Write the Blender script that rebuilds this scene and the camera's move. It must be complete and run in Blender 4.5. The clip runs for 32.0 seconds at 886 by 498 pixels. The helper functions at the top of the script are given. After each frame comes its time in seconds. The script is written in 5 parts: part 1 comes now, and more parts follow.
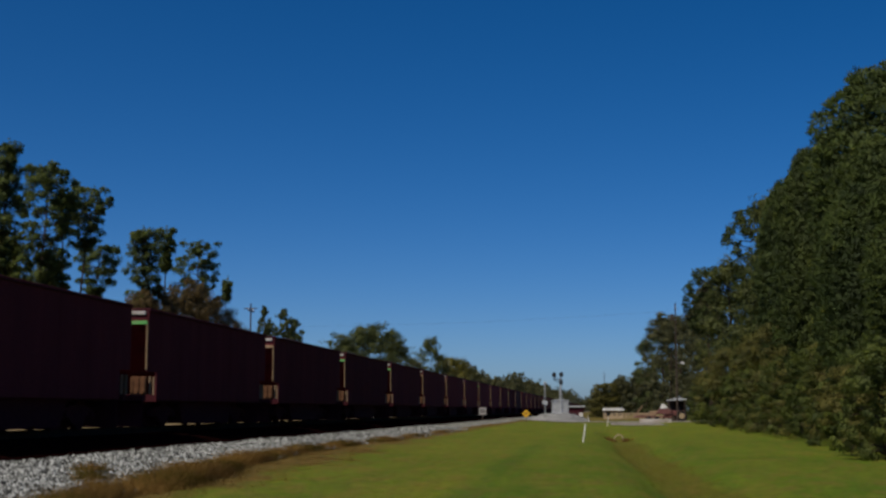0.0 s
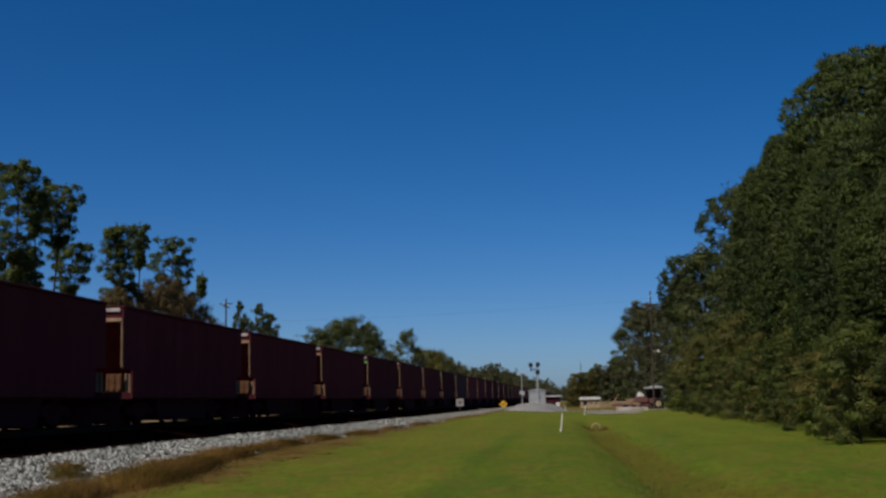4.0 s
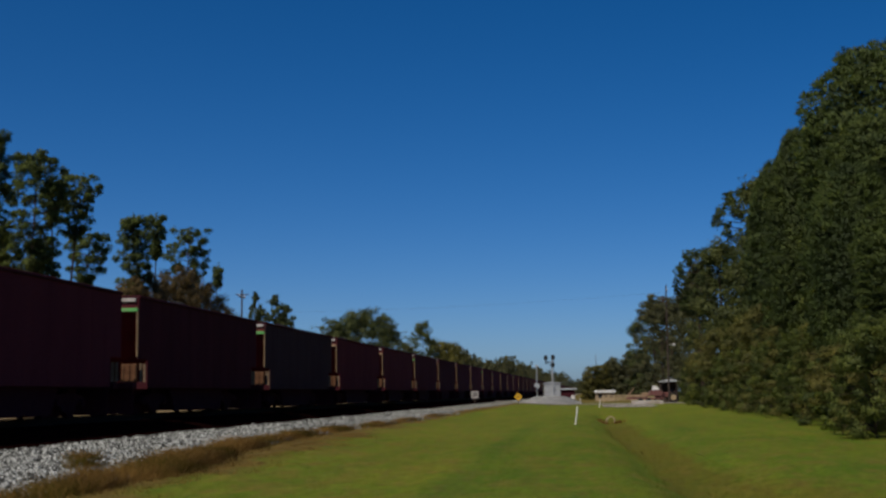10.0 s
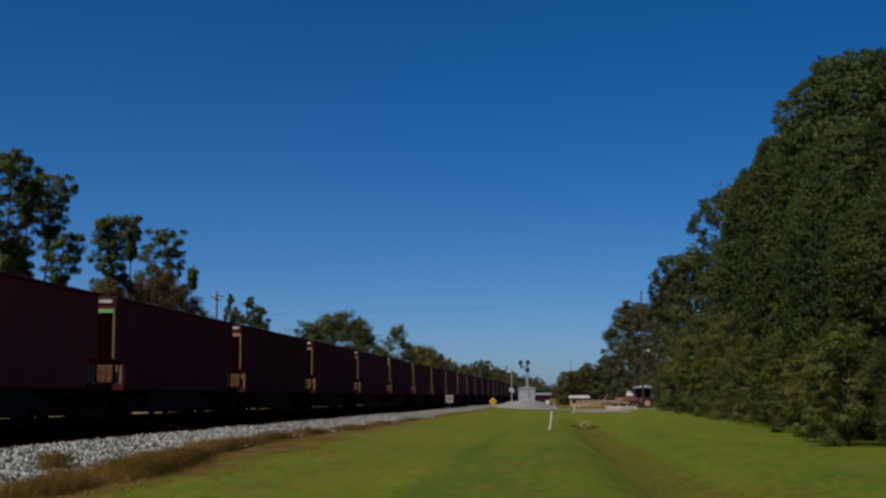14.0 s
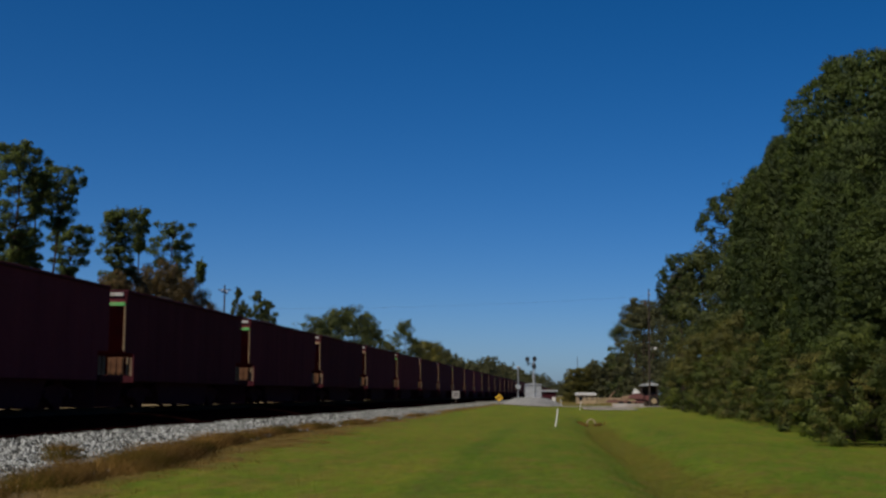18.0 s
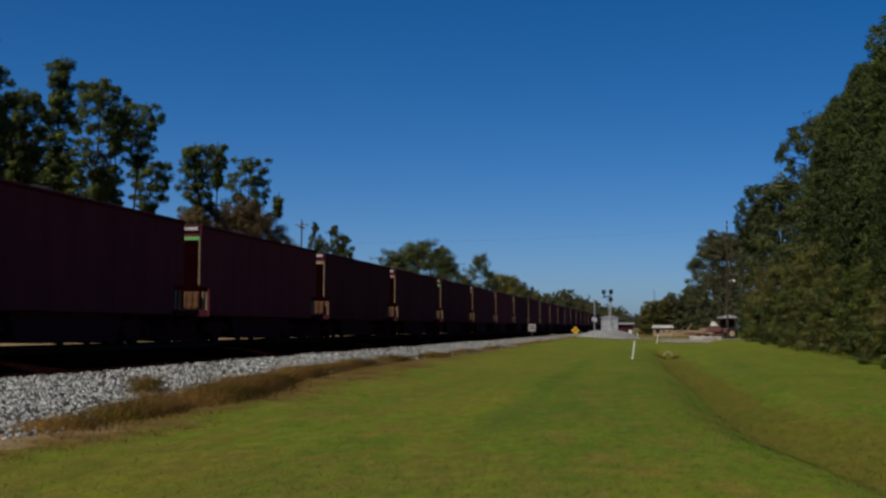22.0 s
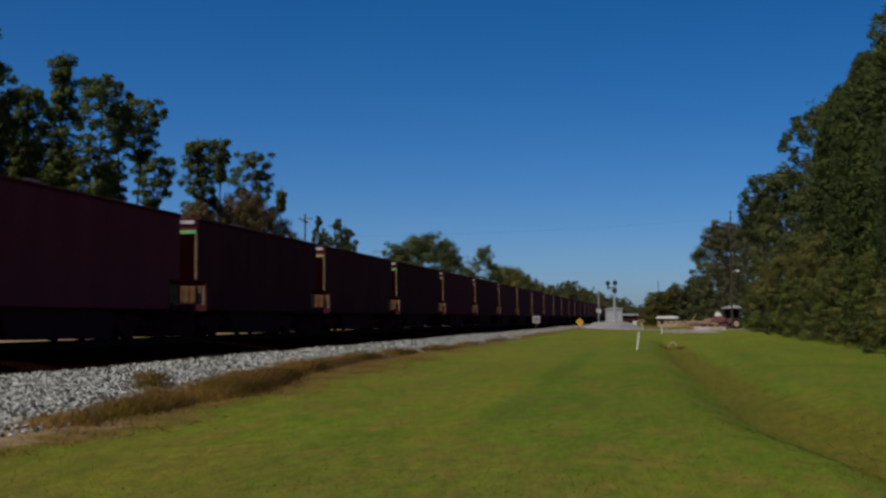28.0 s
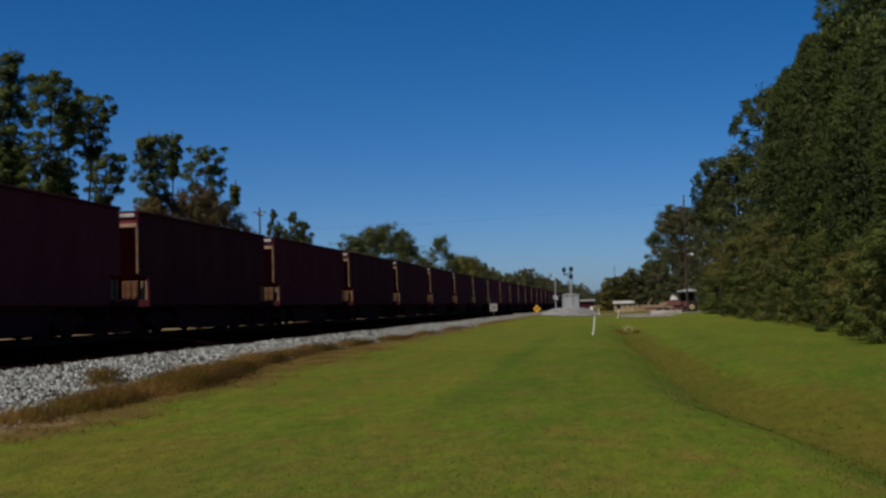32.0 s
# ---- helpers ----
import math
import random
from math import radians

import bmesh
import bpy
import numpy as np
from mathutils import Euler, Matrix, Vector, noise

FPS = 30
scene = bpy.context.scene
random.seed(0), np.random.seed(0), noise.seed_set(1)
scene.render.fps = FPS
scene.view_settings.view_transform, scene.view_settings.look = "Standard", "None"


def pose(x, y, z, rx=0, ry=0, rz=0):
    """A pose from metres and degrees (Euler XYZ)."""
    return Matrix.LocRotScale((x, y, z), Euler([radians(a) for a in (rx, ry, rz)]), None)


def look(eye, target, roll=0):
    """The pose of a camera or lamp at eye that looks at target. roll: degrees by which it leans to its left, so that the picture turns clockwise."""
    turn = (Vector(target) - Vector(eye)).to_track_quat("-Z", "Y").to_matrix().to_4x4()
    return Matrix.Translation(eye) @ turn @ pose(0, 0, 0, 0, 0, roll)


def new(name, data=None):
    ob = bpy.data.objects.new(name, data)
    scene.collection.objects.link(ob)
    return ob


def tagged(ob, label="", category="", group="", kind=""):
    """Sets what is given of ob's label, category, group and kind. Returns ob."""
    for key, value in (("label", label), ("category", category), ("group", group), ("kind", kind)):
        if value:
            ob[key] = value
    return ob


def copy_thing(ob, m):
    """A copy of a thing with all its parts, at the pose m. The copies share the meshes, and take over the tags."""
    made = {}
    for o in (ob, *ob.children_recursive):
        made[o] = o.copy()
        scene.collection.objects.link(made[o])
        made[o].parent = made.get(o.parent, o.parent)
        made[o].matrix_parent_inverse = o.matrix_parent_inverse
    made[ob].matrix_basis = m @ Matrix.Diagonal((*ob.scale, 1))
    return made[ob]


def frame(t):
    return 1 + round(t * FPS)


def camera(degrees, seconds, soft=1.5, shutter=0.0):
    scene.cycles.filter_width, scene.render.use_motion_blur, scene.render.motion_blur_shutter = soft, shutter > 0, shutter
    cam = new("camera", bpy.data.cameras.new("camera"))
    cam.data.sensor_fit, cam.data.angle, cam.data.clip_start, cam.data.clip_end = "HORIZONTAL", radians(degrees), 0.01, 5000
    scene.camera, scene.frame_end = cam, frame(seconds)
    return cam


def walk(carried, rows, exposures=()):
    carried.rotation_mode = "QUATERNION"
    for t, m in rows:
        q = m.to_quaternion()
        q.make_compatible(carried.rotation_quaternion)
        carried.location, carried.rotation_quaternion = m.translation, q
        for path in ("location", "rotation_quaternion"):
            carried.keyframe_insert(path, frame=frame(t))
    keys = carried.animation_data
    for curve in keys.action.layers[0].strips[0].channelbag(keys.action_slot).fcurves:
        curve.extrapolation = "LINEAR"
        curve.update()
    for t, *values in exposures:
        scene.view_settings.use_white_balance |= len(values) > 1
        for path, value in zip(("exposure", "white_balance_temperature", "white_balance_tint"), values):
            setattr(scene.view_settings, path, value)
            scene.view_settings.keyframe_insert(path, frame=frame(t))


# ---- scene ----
cam = camera(37.65, 32.0, soft=2.6, shutter=0.25)
# seconds, x, y, z, yaw, pitch, roll: held in the hand on one spot
PATH = [
    (0.0, 0.00, 0.0, 1.600, 6.96, 7.06, 0.01),
    (0.5, 0.00, 0.0, 1.600, 7.39, 6.84, 0.66),
    (1.0, 0.00, 0.0, 1.600, 7.37, 6.97, 0.47),
    (1.5, 0.00, 0.0, 1.600, 6.67, 7.42, 1.18),
    (2.0, 0.00, 0.0, 1.600, 6.11, 7.43, 1.40),
    (2.5, 0.00, 0.0, 1.600, 6.53, 6.67, 1.01),
    (3.0, 0.00, 0.0, 1.600, 6.48, 6.64, 0.97),
    (3.5, 0.00, 0.0, 1.600, 6.25, 6.65, 1.03),
    (5.5, 0.00, 0.0, 1.600, 5.45, 6.87, 0.86),
    (6.0, 0.00, 0.0, 1.600, 5.31, 6.82, 0.90),
    (6.5, 0.00, 0.0, 1.600, 4.97, 7.11, 0.91),
    (7.0, 0.00, 0.0, 1.600, 5.20, 7.04, 1.00),
    (7.5, 0.00, 0.0, 1.600, 5.08, 7.00, 1.03),
    (8.0, 0.00, 0.0, 1.600, 5.00, 6.96, 0.93),
    (8.5, 0.00, 0.0, 1.600, 5.39, 6.99, 0.44),
    (9.0, 0.00, 0.0, 1.600, 5.86, 6.97, 0.31),
    (9.5, 0.00, 0.0, 1.600, 6.25, 6.83, 0.32),
    (10.0, 0.00, 0.0, 1.600, 6.62, 6.36, 0.65),
    (10.5, 0.00, 0.0, 1.600, 6.59, 6.88, 0.36),
    (11.0, 0.00, 0.0, 1.600, 6.22, 7.17, 0.07),
    (11.5, 0.00, 0.0, 1.600, 6.45, 7.05, -0.03),
    (12.0, 0.00, 0.0, 1.600, 6.21, 6.87, -0.02),
    (12.5, 0.00, 0.0, 1.600, 6.09, 6.75, -0.04),
    (13.0, 0.00, 0.0, 1.600, 5.98, 6.81, 0.22),
    (13.5, 0.00, 0.0, 1.600, 5.77, 6.78, 0.06),
    (14.0, 0.00, 0.0, 1.600, 5.51, 6.53, 0.16),
    (14.5, 0.00, 0.0, 1.600, 5.67, 6.56, -0.16),
    (16.5, 0.00, 0.0, 1.600, 5.58, 6.70, -0.01),
    (17.0, 0.00, 0.0, 1.600, 5.82, 6.71, -0.02),
    (17.5, 0.00, 0.0, 1.600, 5.53, 6.65, -0.08),
    (18.0, 0.00, 0.0, 1.600, 5.79, 6.34, -0.46),
    (18.5, 0.00, 0.0, 1.600, 5.39, 5.86, -0.73),
    (19.0, 0.00, 0.0, 1.600, 5.65, 6.15, 0.21),
    (19.1, 0.00, 0.0, 1.600, 5.91, 6.31, 0.26),
    (19.2, 0.00, 0.0, 1.600, 6.22, 6.46, 0.31),
    (19.3, 0.00, 0.0, 1.600, 6.58, 6.67, 0.37),
    (19.4, 0.00, 0.0, 1.600, 7.04, 6.92, 0.42),
    (19.5, 0.00, 0.0, 1.600, 7.79, 7.11, 0.47),
    (19.6, 0.00, 0.0, 1.600, 9.15, 7.18, 0.11),
    (19.7, 0.00, 0.0, 1.600, 10.07, 7.75, -0.25),
    (19.8, 0.00, 0.0, 1.600, 9.76, 8.67, -0.62),
    (19.9, 0.00, 0.0, 1.600, 10.28, 8.46, -0.98),
    (20.0, 0.00, 0.0, 1.600, 9.70, 7.76, -1.34),
    (20.1, 0.00, 0.0, 1.600, 8.89, 8.05, -1.01),
    (20.2, 0.00, 0.0, 1.600, 8.38, 7.18, -0.69),
    (20.3, 0.00, 0.0, 1.600, 7.66, 6.41, -0.36),
    (20.4, 0.00, 0.0, 1.600, 6.22, 6.62, -0.03),
    (20.5, 0.00, 0.0, 1.600, 5.55, 6.02, 0.30),
    (20.6, 0.00, 0.0, 1.600, 5.67, 5.60, 0.01),
    (20.7, 0.00, 0.0, 1.600, 5.21, 5.60, -0.27),
    (20.8, 0.00, 0.0, 1.600, 5.05, 5.03, -0.55),
    (20.9, 0.00, 0.0, 1.600, 5.57, 5.39, -0.83),
    (21.0, 0.00, 0.0, 1.600, 6.02, 5.40, -1.11),
    (21.1, 0.00, 0.0, 1.600, 7.47, 5.18, -0.91),
    (21.2, 0.00, 0.0, 1.600, 8.24, 4.57, -0.71),
    (21.3, 0.00, 0.0, 1.600, 8.86, 4.00, -0.50),
    (21.4, 0.00, 0.0, 1.600, 8.70, 3.75, -0.30),
    (21.5, 0.00, 0.0, 1.600, 8.49, 3.59, -0.09),
    (22.0, 0.00, 0.0, 1.600, 9.14, 3.39, -0.31),
    (22.5, 0.00, 0.0, 1.600, 9.95, 3.45, 0.03),
    (23.0, 0.00, 0.0, 1.600, 9.85, 3.25, -0.00),
    (23.5, 0.00, 0.0, 1.600, 9.97, 3.01, -0.09),
    (24.0, 0.00, 0.0, 1.600, 9.85, 3.09, 0.17),
    (24.5, 0.00, 0.0, 1.600, 10.38, 3.35, 0.12),
    (25.0, 0.00, 0.0, 1.600, 10.76, 3.42, 0.08),
    (25.5, 0.00, 0.0, 1.600, 10.73, 3.56, 0.37),
    (27.5, 0.00, 0.0, 1.600, 10.32, 3.53, -0.08),
    (28.0, 0.00, 0.0, 1.600, 9.33, 3.07, 0.19),
    (28.1, 0.01, 0.0, 1.593, 8.65, 2.92, 0.32),
    (28.3, 0.04, 0.0, 1.579, 7.16, 2.46, 0.57),
    (28.5, 0.06, 0.0, 1.564, 5.72, 2.32, 0.83),
    (28.7, 0.09, 0.0, 1.550, 4.43, 2.20, 0.80),
    (28.9, 0.09, 0.0, 1.550, 3.87, 2.26, 0.78),
    (29.0, 0.09, 0.0, 1.550, 4.02, 2.53, 0.77),
    (29.2, 0.09, 0.0, 1.550, 4.49, 3.03, 0.98),
    (29.5, 0.09, 0.0, 1.550, 6.05, 3.00, 1.29),
    (29.7, 0.09, 0.0, 1.550, 6.54, 2.72, 1.45),
    (30.0, 0.09, 0.0, 1.550, 7.41, 2.41, 1.68),
    (30.5, 0.09, 0.0, 1.550, 7.64, 1.49, 0.83),
    (31.0, 0.09, 0.0, 1.550, 7.26, 2.13, 0.76),
    (31.5, 0.09, 0.0, 1.550, 7.84, 2.08, 1.43),
    (32.0, 0.09, 0.0, 1.550, 7.49, 2.61, 1.64),
]
walk(cam, [(t, pose(x, y, z, 90 + pitch, roll, yaw)) for t, x, y, z, yaw, pitch, roll in PATH],
     exposures=[(0.0, 0.0), (32.0, 0.0)])

# ---- light ----
SUN = Vector((-0.36, -0.48, 0.80)).normalized()
world = bpy.data.worlds.new("sky")
scene.world = world
world.use_nodes = True
wt = world.node_tree
sky = wt.nodes.new("ShaderNodeTexSky")
sky.sky_type = "NISHITA"
sky.sun_disc = False
sky.sun_elevation = math.asin(SUN.z)
sky.sun_rotation = math.atan2(SUN.x, SUN.y)
sky.ozone_density = 4.0
sky.air_density = 0.5
sky.dust_density = 0.9
sat = wt.nodes.new("ShaderNodeHueSaturation")
sat.inputs["Saturation"].default_value = 1.355
sat.inputs["Hue"].default_value = 0.5025
wt.links.new(sky.outputs[0], sat.inputs["Color"])
wt.links.new(sat.outputs[0], wt.nodes["Background"].inputs["Color"])
wt.nodes["Background"].inputs["Strength"].default_value = 0.091
sun = new("sun", bpy.data.lights.new("sun", "SUN"))
sun.data.energy, sun.data.angle, sun.data.color = 4.0, radians(0.53), (1.0, 0.92, 0.78)
sun.matrix_basis = look(SUN * 50, (0, 0, 0))

RNG = np.random.default_rng(7)


# ---- materials ----
def material(name, rough=0.8, metal=0.0):
    m = bpy.data.materials.new(name)
    m.use_nodes = True
    b = m.node_tree.nodes["Principled BSDF"]
    b.inputs["Roughness"].default_value, b.inputs["Metallic"].default_value = rough, metal
    b.inputs["Specular IOR Level"].default_value = 0.3
    return m, m.node_tree, b


def ramp(nt, src, stops):
    r = nt.nodes.new("ShaderNodeValToRGB")
    while len(r.color_ramp.elements) < len(stops):
        r.color_ramp.elements.new(0.5)
    for e, (p, c) in zip(r.color_ramp.elements, stops):
        e.position, e.color = p, (*c, 1)
    nt.links.new(src, r.inputs[0])
    return r.outputs[0]


def noise_node(nt, scale, detail=4, rough=0.6, vector=None, stretch=None):
    n = nt.nodes.new("ShaderNodeTexNoise")
    n.inputs["Scale"].default_value, n.inputs["Detail"].default_value, n.inputs["Roughness"].default_value = scale, detail, rough
    if vector is None:
        vector = nt.nodes.new("ShaderNodeNewGeometry").outputs["Position"]
    if stretch:
        mp = nt.nodes.new("ShaderNodeMapping")
        mp.inputs["Scale"].default_value = stretch
        nt.links.new(vector, mp.inputs[0])
        vector = mp.outputs[0]
    nt.links.new(vector, n.inputs["Vector"])
    return n.outputs["Fac"]


def mixed(nt, fac, a, b, mode="MIX"):
    m = nt.nodes.new("ShaderNodeMix")
    m.data_type, m.blend_type = "RGBA", mode
    for socket, v in ((m.inputs["Factor"], fac), (m.inputs["A"], a), (m.inputs["B"], b)):
        if isinstance(v, bpy.types.NodeSocket):
            nt.links.new(v, socket)
        else:
            socket.default_value = (*v, 1) if isinstance(v, tuple) else v
    return m.outputs["Result"]


def bump(nt, b, height, strength=0.4, distance=0.02):
    n = nt.nodes.new("ShaderNodeBump")
    n.inputs["Strength"].default_value, n.inputs["Distance"].default_value = strength, distance
    nt.links.new(height, n.inputs["Height"])
    nt.links.new(n.outputs[0], b.inputs["Normal"])


def local(nt):
    return nt.nodes.new("ShaderNodeTexCoord").outputs["Object"]


def worn(name, colour, dirt, rough=0.7, metal=0.0, scale=3.0, amount=(0.42, 0.68), stretch=None, shift=0.0):
    """Paint or metal with grime at two scales; the coordinates are the thing's own, so that it moves with it."""
    m, nt, b = material(name, rough, metal)
    co = local(nt)
    big = noise_node(nt, scale, 5, 0.65, co, stretch)
    fine = noise_node(nt, scale * 14, 3, 0.6, co)
    mask = ramp(nt, big, [(amount[0], (0, 0, 0)), (amount[1], (1, 1, 1))])
    col = mixed(nt, mask, colour, dirt)
    col = mixed(nt, 0.35, col, ramp(nt, fine, [(0.3, (0.45, 0.45, 0.45)), (0.7, (1, 1, 1))]), "MULTIPLY")
    if shift:
        info = nt.nodes.new("ShaderNodeObjectInfo")
        col = mixed(nt, shift, col, ramp(nt, info.outputs["Random"], [(0.0, (0.5, 0.5, 0.5)), (0.6, (1, 1, 1)), (1.0, (1.5, 1.35, 1.25))]), "MULTIPLY")
    nt.links.new(col, b.inputs["Base Color"])
    if rough > 0.8:
        b.inputs["Specular IOR Level"].default_value = 0.04
    bump(nt, b, fine, 0.25, 0.01)
    return m


def leafy(name, dark, mid, light, through_light=0.32):
    m, nt, b = material(name, 0.65)
    geo = nt.nodes.new("ShaderNodeNewGeometry")
    info = nt.nodes.new("ShaderNodeObjectInfo")
    col = ramp(nt, geo.outputs["Random Per Island"], [(0.0, dark), (0.6, mid), (1.0, light)])
    patch = noise_node(nt, 0.6, 3, 0.6)
    col = mixed(nt, 0.7, col, ramp(nt, patch, [(0.35, (0.5, 0.55, 0.55)), (0.65, (1.34, 1.26, 0.92))]), "MULTIPLY")
    tone = noise_node(nt, 1.9, 2, 0.5)
    col = mixed(nt, 0.7, col, ramp(nt, tone, [(0.36, (0.55, 0.6, 0.6)), (0.64, (1.25, 1.22, 1.05))]), "MULTIPLY")
    col = mixed(nt, 0.5, col, ramp(nt, info.outputs["Random"], [(0.0, (0.8, 0.92, 0.9)), (1.0, (1.04, 1.05, 0.88))]), "MULTIPLY")
    nt.links.new(col, b.inputs["Base Color"])
    tr = nt.nodes.new("ShaderNodeBsdfTranslucent")
    nt.links.new(col, tr.inputs["Color"])
    mx = nt.nodes.new("ShaderNodeMixShader")
    mx.inputs[0].default_value = through_light
    nt.links.new(b.outputs[0], mx.inputs[1])
    nt.links.new(tr.outputs[0], mx.inputs[2])
    nt.links.new(mx.outputs[0], nt.nodes["Material Output"].inputs["Surface"])
    return m


def ground_material():
    m, nt, b = material("mown_grass", 0.95)
    b.inputs["Specular IOR Level"].default_value = 0.1
    wide = noise_node(nt, 0.45, 4, 0.6, None, (1.0, 0.3, 1.0))
    mid = noise_node(nt, 1.1, 4, 0.65, None, (1.0, 0.4, 1.0))
    fine = noise_node(nt, 22.0, 3, 0.7)
    turf = noise_node(nt, 5.0, 4, 0.7, None, (1.0, 0.35, 1.0))
    track = noise_node(nt, 0.5, 3, 0.5, None, (1.4, 0.12, 1.0))
    col = ramp(nt, wide, [(0.3, (0.082, 0.128, 0.008)), (0.5, (0.106, 0.147, 0.009)), (0.7, (0.14, 0.15, 0.011))])
    col = mixed(nt, 0.4, col, ramp(nt, track, [(0.36, (0.6, 0.75, 0.6)), (0.6, (1.1, 1.05, 1.0))]), "MULTIPLY")
    col = mixed(nt, ramp(nt, mid, [(0.47, (0, 0, 0)), (0.68, (0.65, 0.65, 0.65))]), col, (0.175, 0.122, 0.026))
    thatch = noise_node(nt, 3.2, 5, 0.7, None, (1.0, 0.35, 1.0))
    col = mixed(nt, ramp(nt, thatch, [(0.5, (0, 0, 0)), (0.64, (0.62, 0.62, 0.62))]), col, (0.16, 0.112, 0.026))
    lush = nt.nodes.new("ShaderNodeAttribute")
    lush.attribute_name = "lush"
    col = mixed(nt, lush.outputs["Fac"], col, mixed(nt, 1.0, col, (0.5, 0.72, 0.7), "MULTIPLY"))
    # parched where the land is marked as dry, in ragged patches
    att = nt.nodes.new("ShaderNodeAttribute")
    att.attribute_name = "dry"
    rag = nt.nodes.new("ShaderNodeMath")
    rag.operation = "MULTIPLY_ADD"
    rag.inputs[1].default_value = 1.3
    nt.links.new(noise_node(nt, 2.2, 5, 0.7), rag.inputs[0])
    nt.links.new(att.outputs["Fac"], rag.inputs[2])
    much = ramp(nt, rag.outputs[0], [(0.8, (0, 0, 0)), (1.0, (0.5, 0.5, 0.5))])
    rag2 = nt.nodes.new("ShaderNodeMath")
    rag2.operation = "SUBTRACT"
    rag2.inputs[1].default_value = 0.55
    nt.links.new(rag.outputs[0], rag2.inputs[0])
    more = ramp(nt, rag2.outputs[0], [(0.55, (0, 0, 0)), (0.95, (1, 1, 1))])
    straw = ramp(nt, noise_node(nt, 3.0, 5, 0.7), [(0.35, (0.085, 0.07, 0.014)), (0.55, (0.135, 0.088, 0.024)), (0.75, (0.2, 0.13, 0.05))])
    col = mixed(nt, much, col, (0.115, 0.1, 0.018))
    col = mixed(nt, more, col, straw)
    for mark, paint in (("damp", (0.098, 0.074, 0.01)), ("bare", (0.3, 0.215, 0.15))):
        spot = nt.nodes.new("ShaderNodeAttribute")
        spot.attribute_name = mark
        edge = nt.nodes.new("ShaderNodeMath")
        edge.operation = "MULTIPLY_ADD"
        edge.inputs[1].default_value = 1.1
        nt.links.new(noise_node(nt, 1.6, 5, 0.7), edge.inputs[0])
        nt.links.new(spot.outputs["Fac"], edge.inputs[2])
        col = mixed(nt, ramp(nt, edge.outputs[0], [(0.7, (0, 0, 0)), (1.2, (0.58, 0.58, 0.58))]), col, paint)
    col = mixed(nt, 0.8, col, ramp(nt, turf, [(0.3, (0.6, 0.68, 0.55)), (0.7, (1.25, 1.18, 1.15))]), "MULTIPLY")
    col = mixed(nt, 0.75, col, ramp(nt, fine, [(0.3, (0.45, 0.45, 0.4)), (0.7, (1.25, 1.25, 1.2))]), "MULTIPLY")
    nt.links.new(col, b.inputs["Base Color"])
    bump(nt, b, fine, 0.6, 0.04)
    return m


def gravel_material(name, lo, hi, scale):
    m, nt, b = material(name, 0.95)
    b.inputs["Specular IOR Level"].default_value = 0.0
    v = nt.nodes.new("ShaderNodeTexVoronoi")
    v.inputs["Scale"].default_value = scale
    geo = nt.nodes.new("ShaderNodeNewGeometry")
    nt.links.new(geo.outputs["Position"], v.inputs["Vector"])
    col = ramp(nt, v.outputs["Color"], [(0.15, lo), (0.5, tuple((p + q) / 2 for p, q in zip(lo, hi))), (0.85, hi)])
    gap = ramp(nt, v.outputs["Distance"], [(0.25, (1, 1, 1)), (0.6, (0.35, 0.35, 0.35))])
    col = mixed(nt, 0.8, col, gap, "MULTIPLY")
    col = mixed(nt, 0.5, col, ramp(nt, noise_node(nt, 0.9, 4), [(0.35, (0.7, 0.68, 0.65)), (0.65, (1.1, 1.1, 1.1))]), "MULTIPLY")
    nt.links.new(col, b.inputs["Base Color"])
    bump(nt, b, v.outputs["Distance"], -0.7, 0.03)
    return m


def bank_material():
    """Coal-dusted crushed stone, painted near black with the train's shade to four metres from the track's middle."""
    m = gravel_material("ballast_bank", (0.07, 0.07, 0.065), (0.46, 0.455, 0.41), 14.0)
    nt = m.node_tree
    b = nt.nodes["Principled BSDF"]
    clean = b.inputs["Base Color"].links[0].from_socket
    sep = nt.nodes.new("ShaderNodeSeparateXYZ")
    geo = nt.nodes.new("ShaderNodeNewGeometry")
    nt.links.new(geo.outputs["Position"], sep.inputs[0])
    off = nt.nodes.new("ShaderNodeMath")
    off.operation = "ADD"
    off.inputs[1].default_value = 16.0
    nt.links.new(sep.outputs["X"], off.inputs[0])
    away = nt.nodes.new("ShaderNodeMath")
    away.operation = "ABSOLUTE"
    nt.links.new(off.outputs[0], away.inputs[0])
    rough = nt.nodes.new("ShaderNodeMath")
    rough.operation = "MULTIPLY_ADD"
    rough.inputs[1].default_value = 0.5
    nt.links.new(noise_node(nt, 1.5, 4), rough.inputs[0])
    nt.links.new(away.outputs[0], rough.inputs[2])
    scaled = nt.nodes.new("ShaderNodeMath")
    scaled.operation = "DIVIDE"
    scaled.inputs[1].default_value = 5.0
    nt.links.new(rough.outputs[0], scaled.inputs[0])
    # train's shade put into the colour, out to about its shadow's edge
    shade_dust = ramp(nt, scaled.outputs[0], [(0.85, (0.034, 0.011, 0.011)), (0.885, (1, 1, 1))])
    nt.links.new(mixed(nt, 1.0, clean, shade_dust, "MULTIPLY"), b.inputs["Base Color"])
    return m


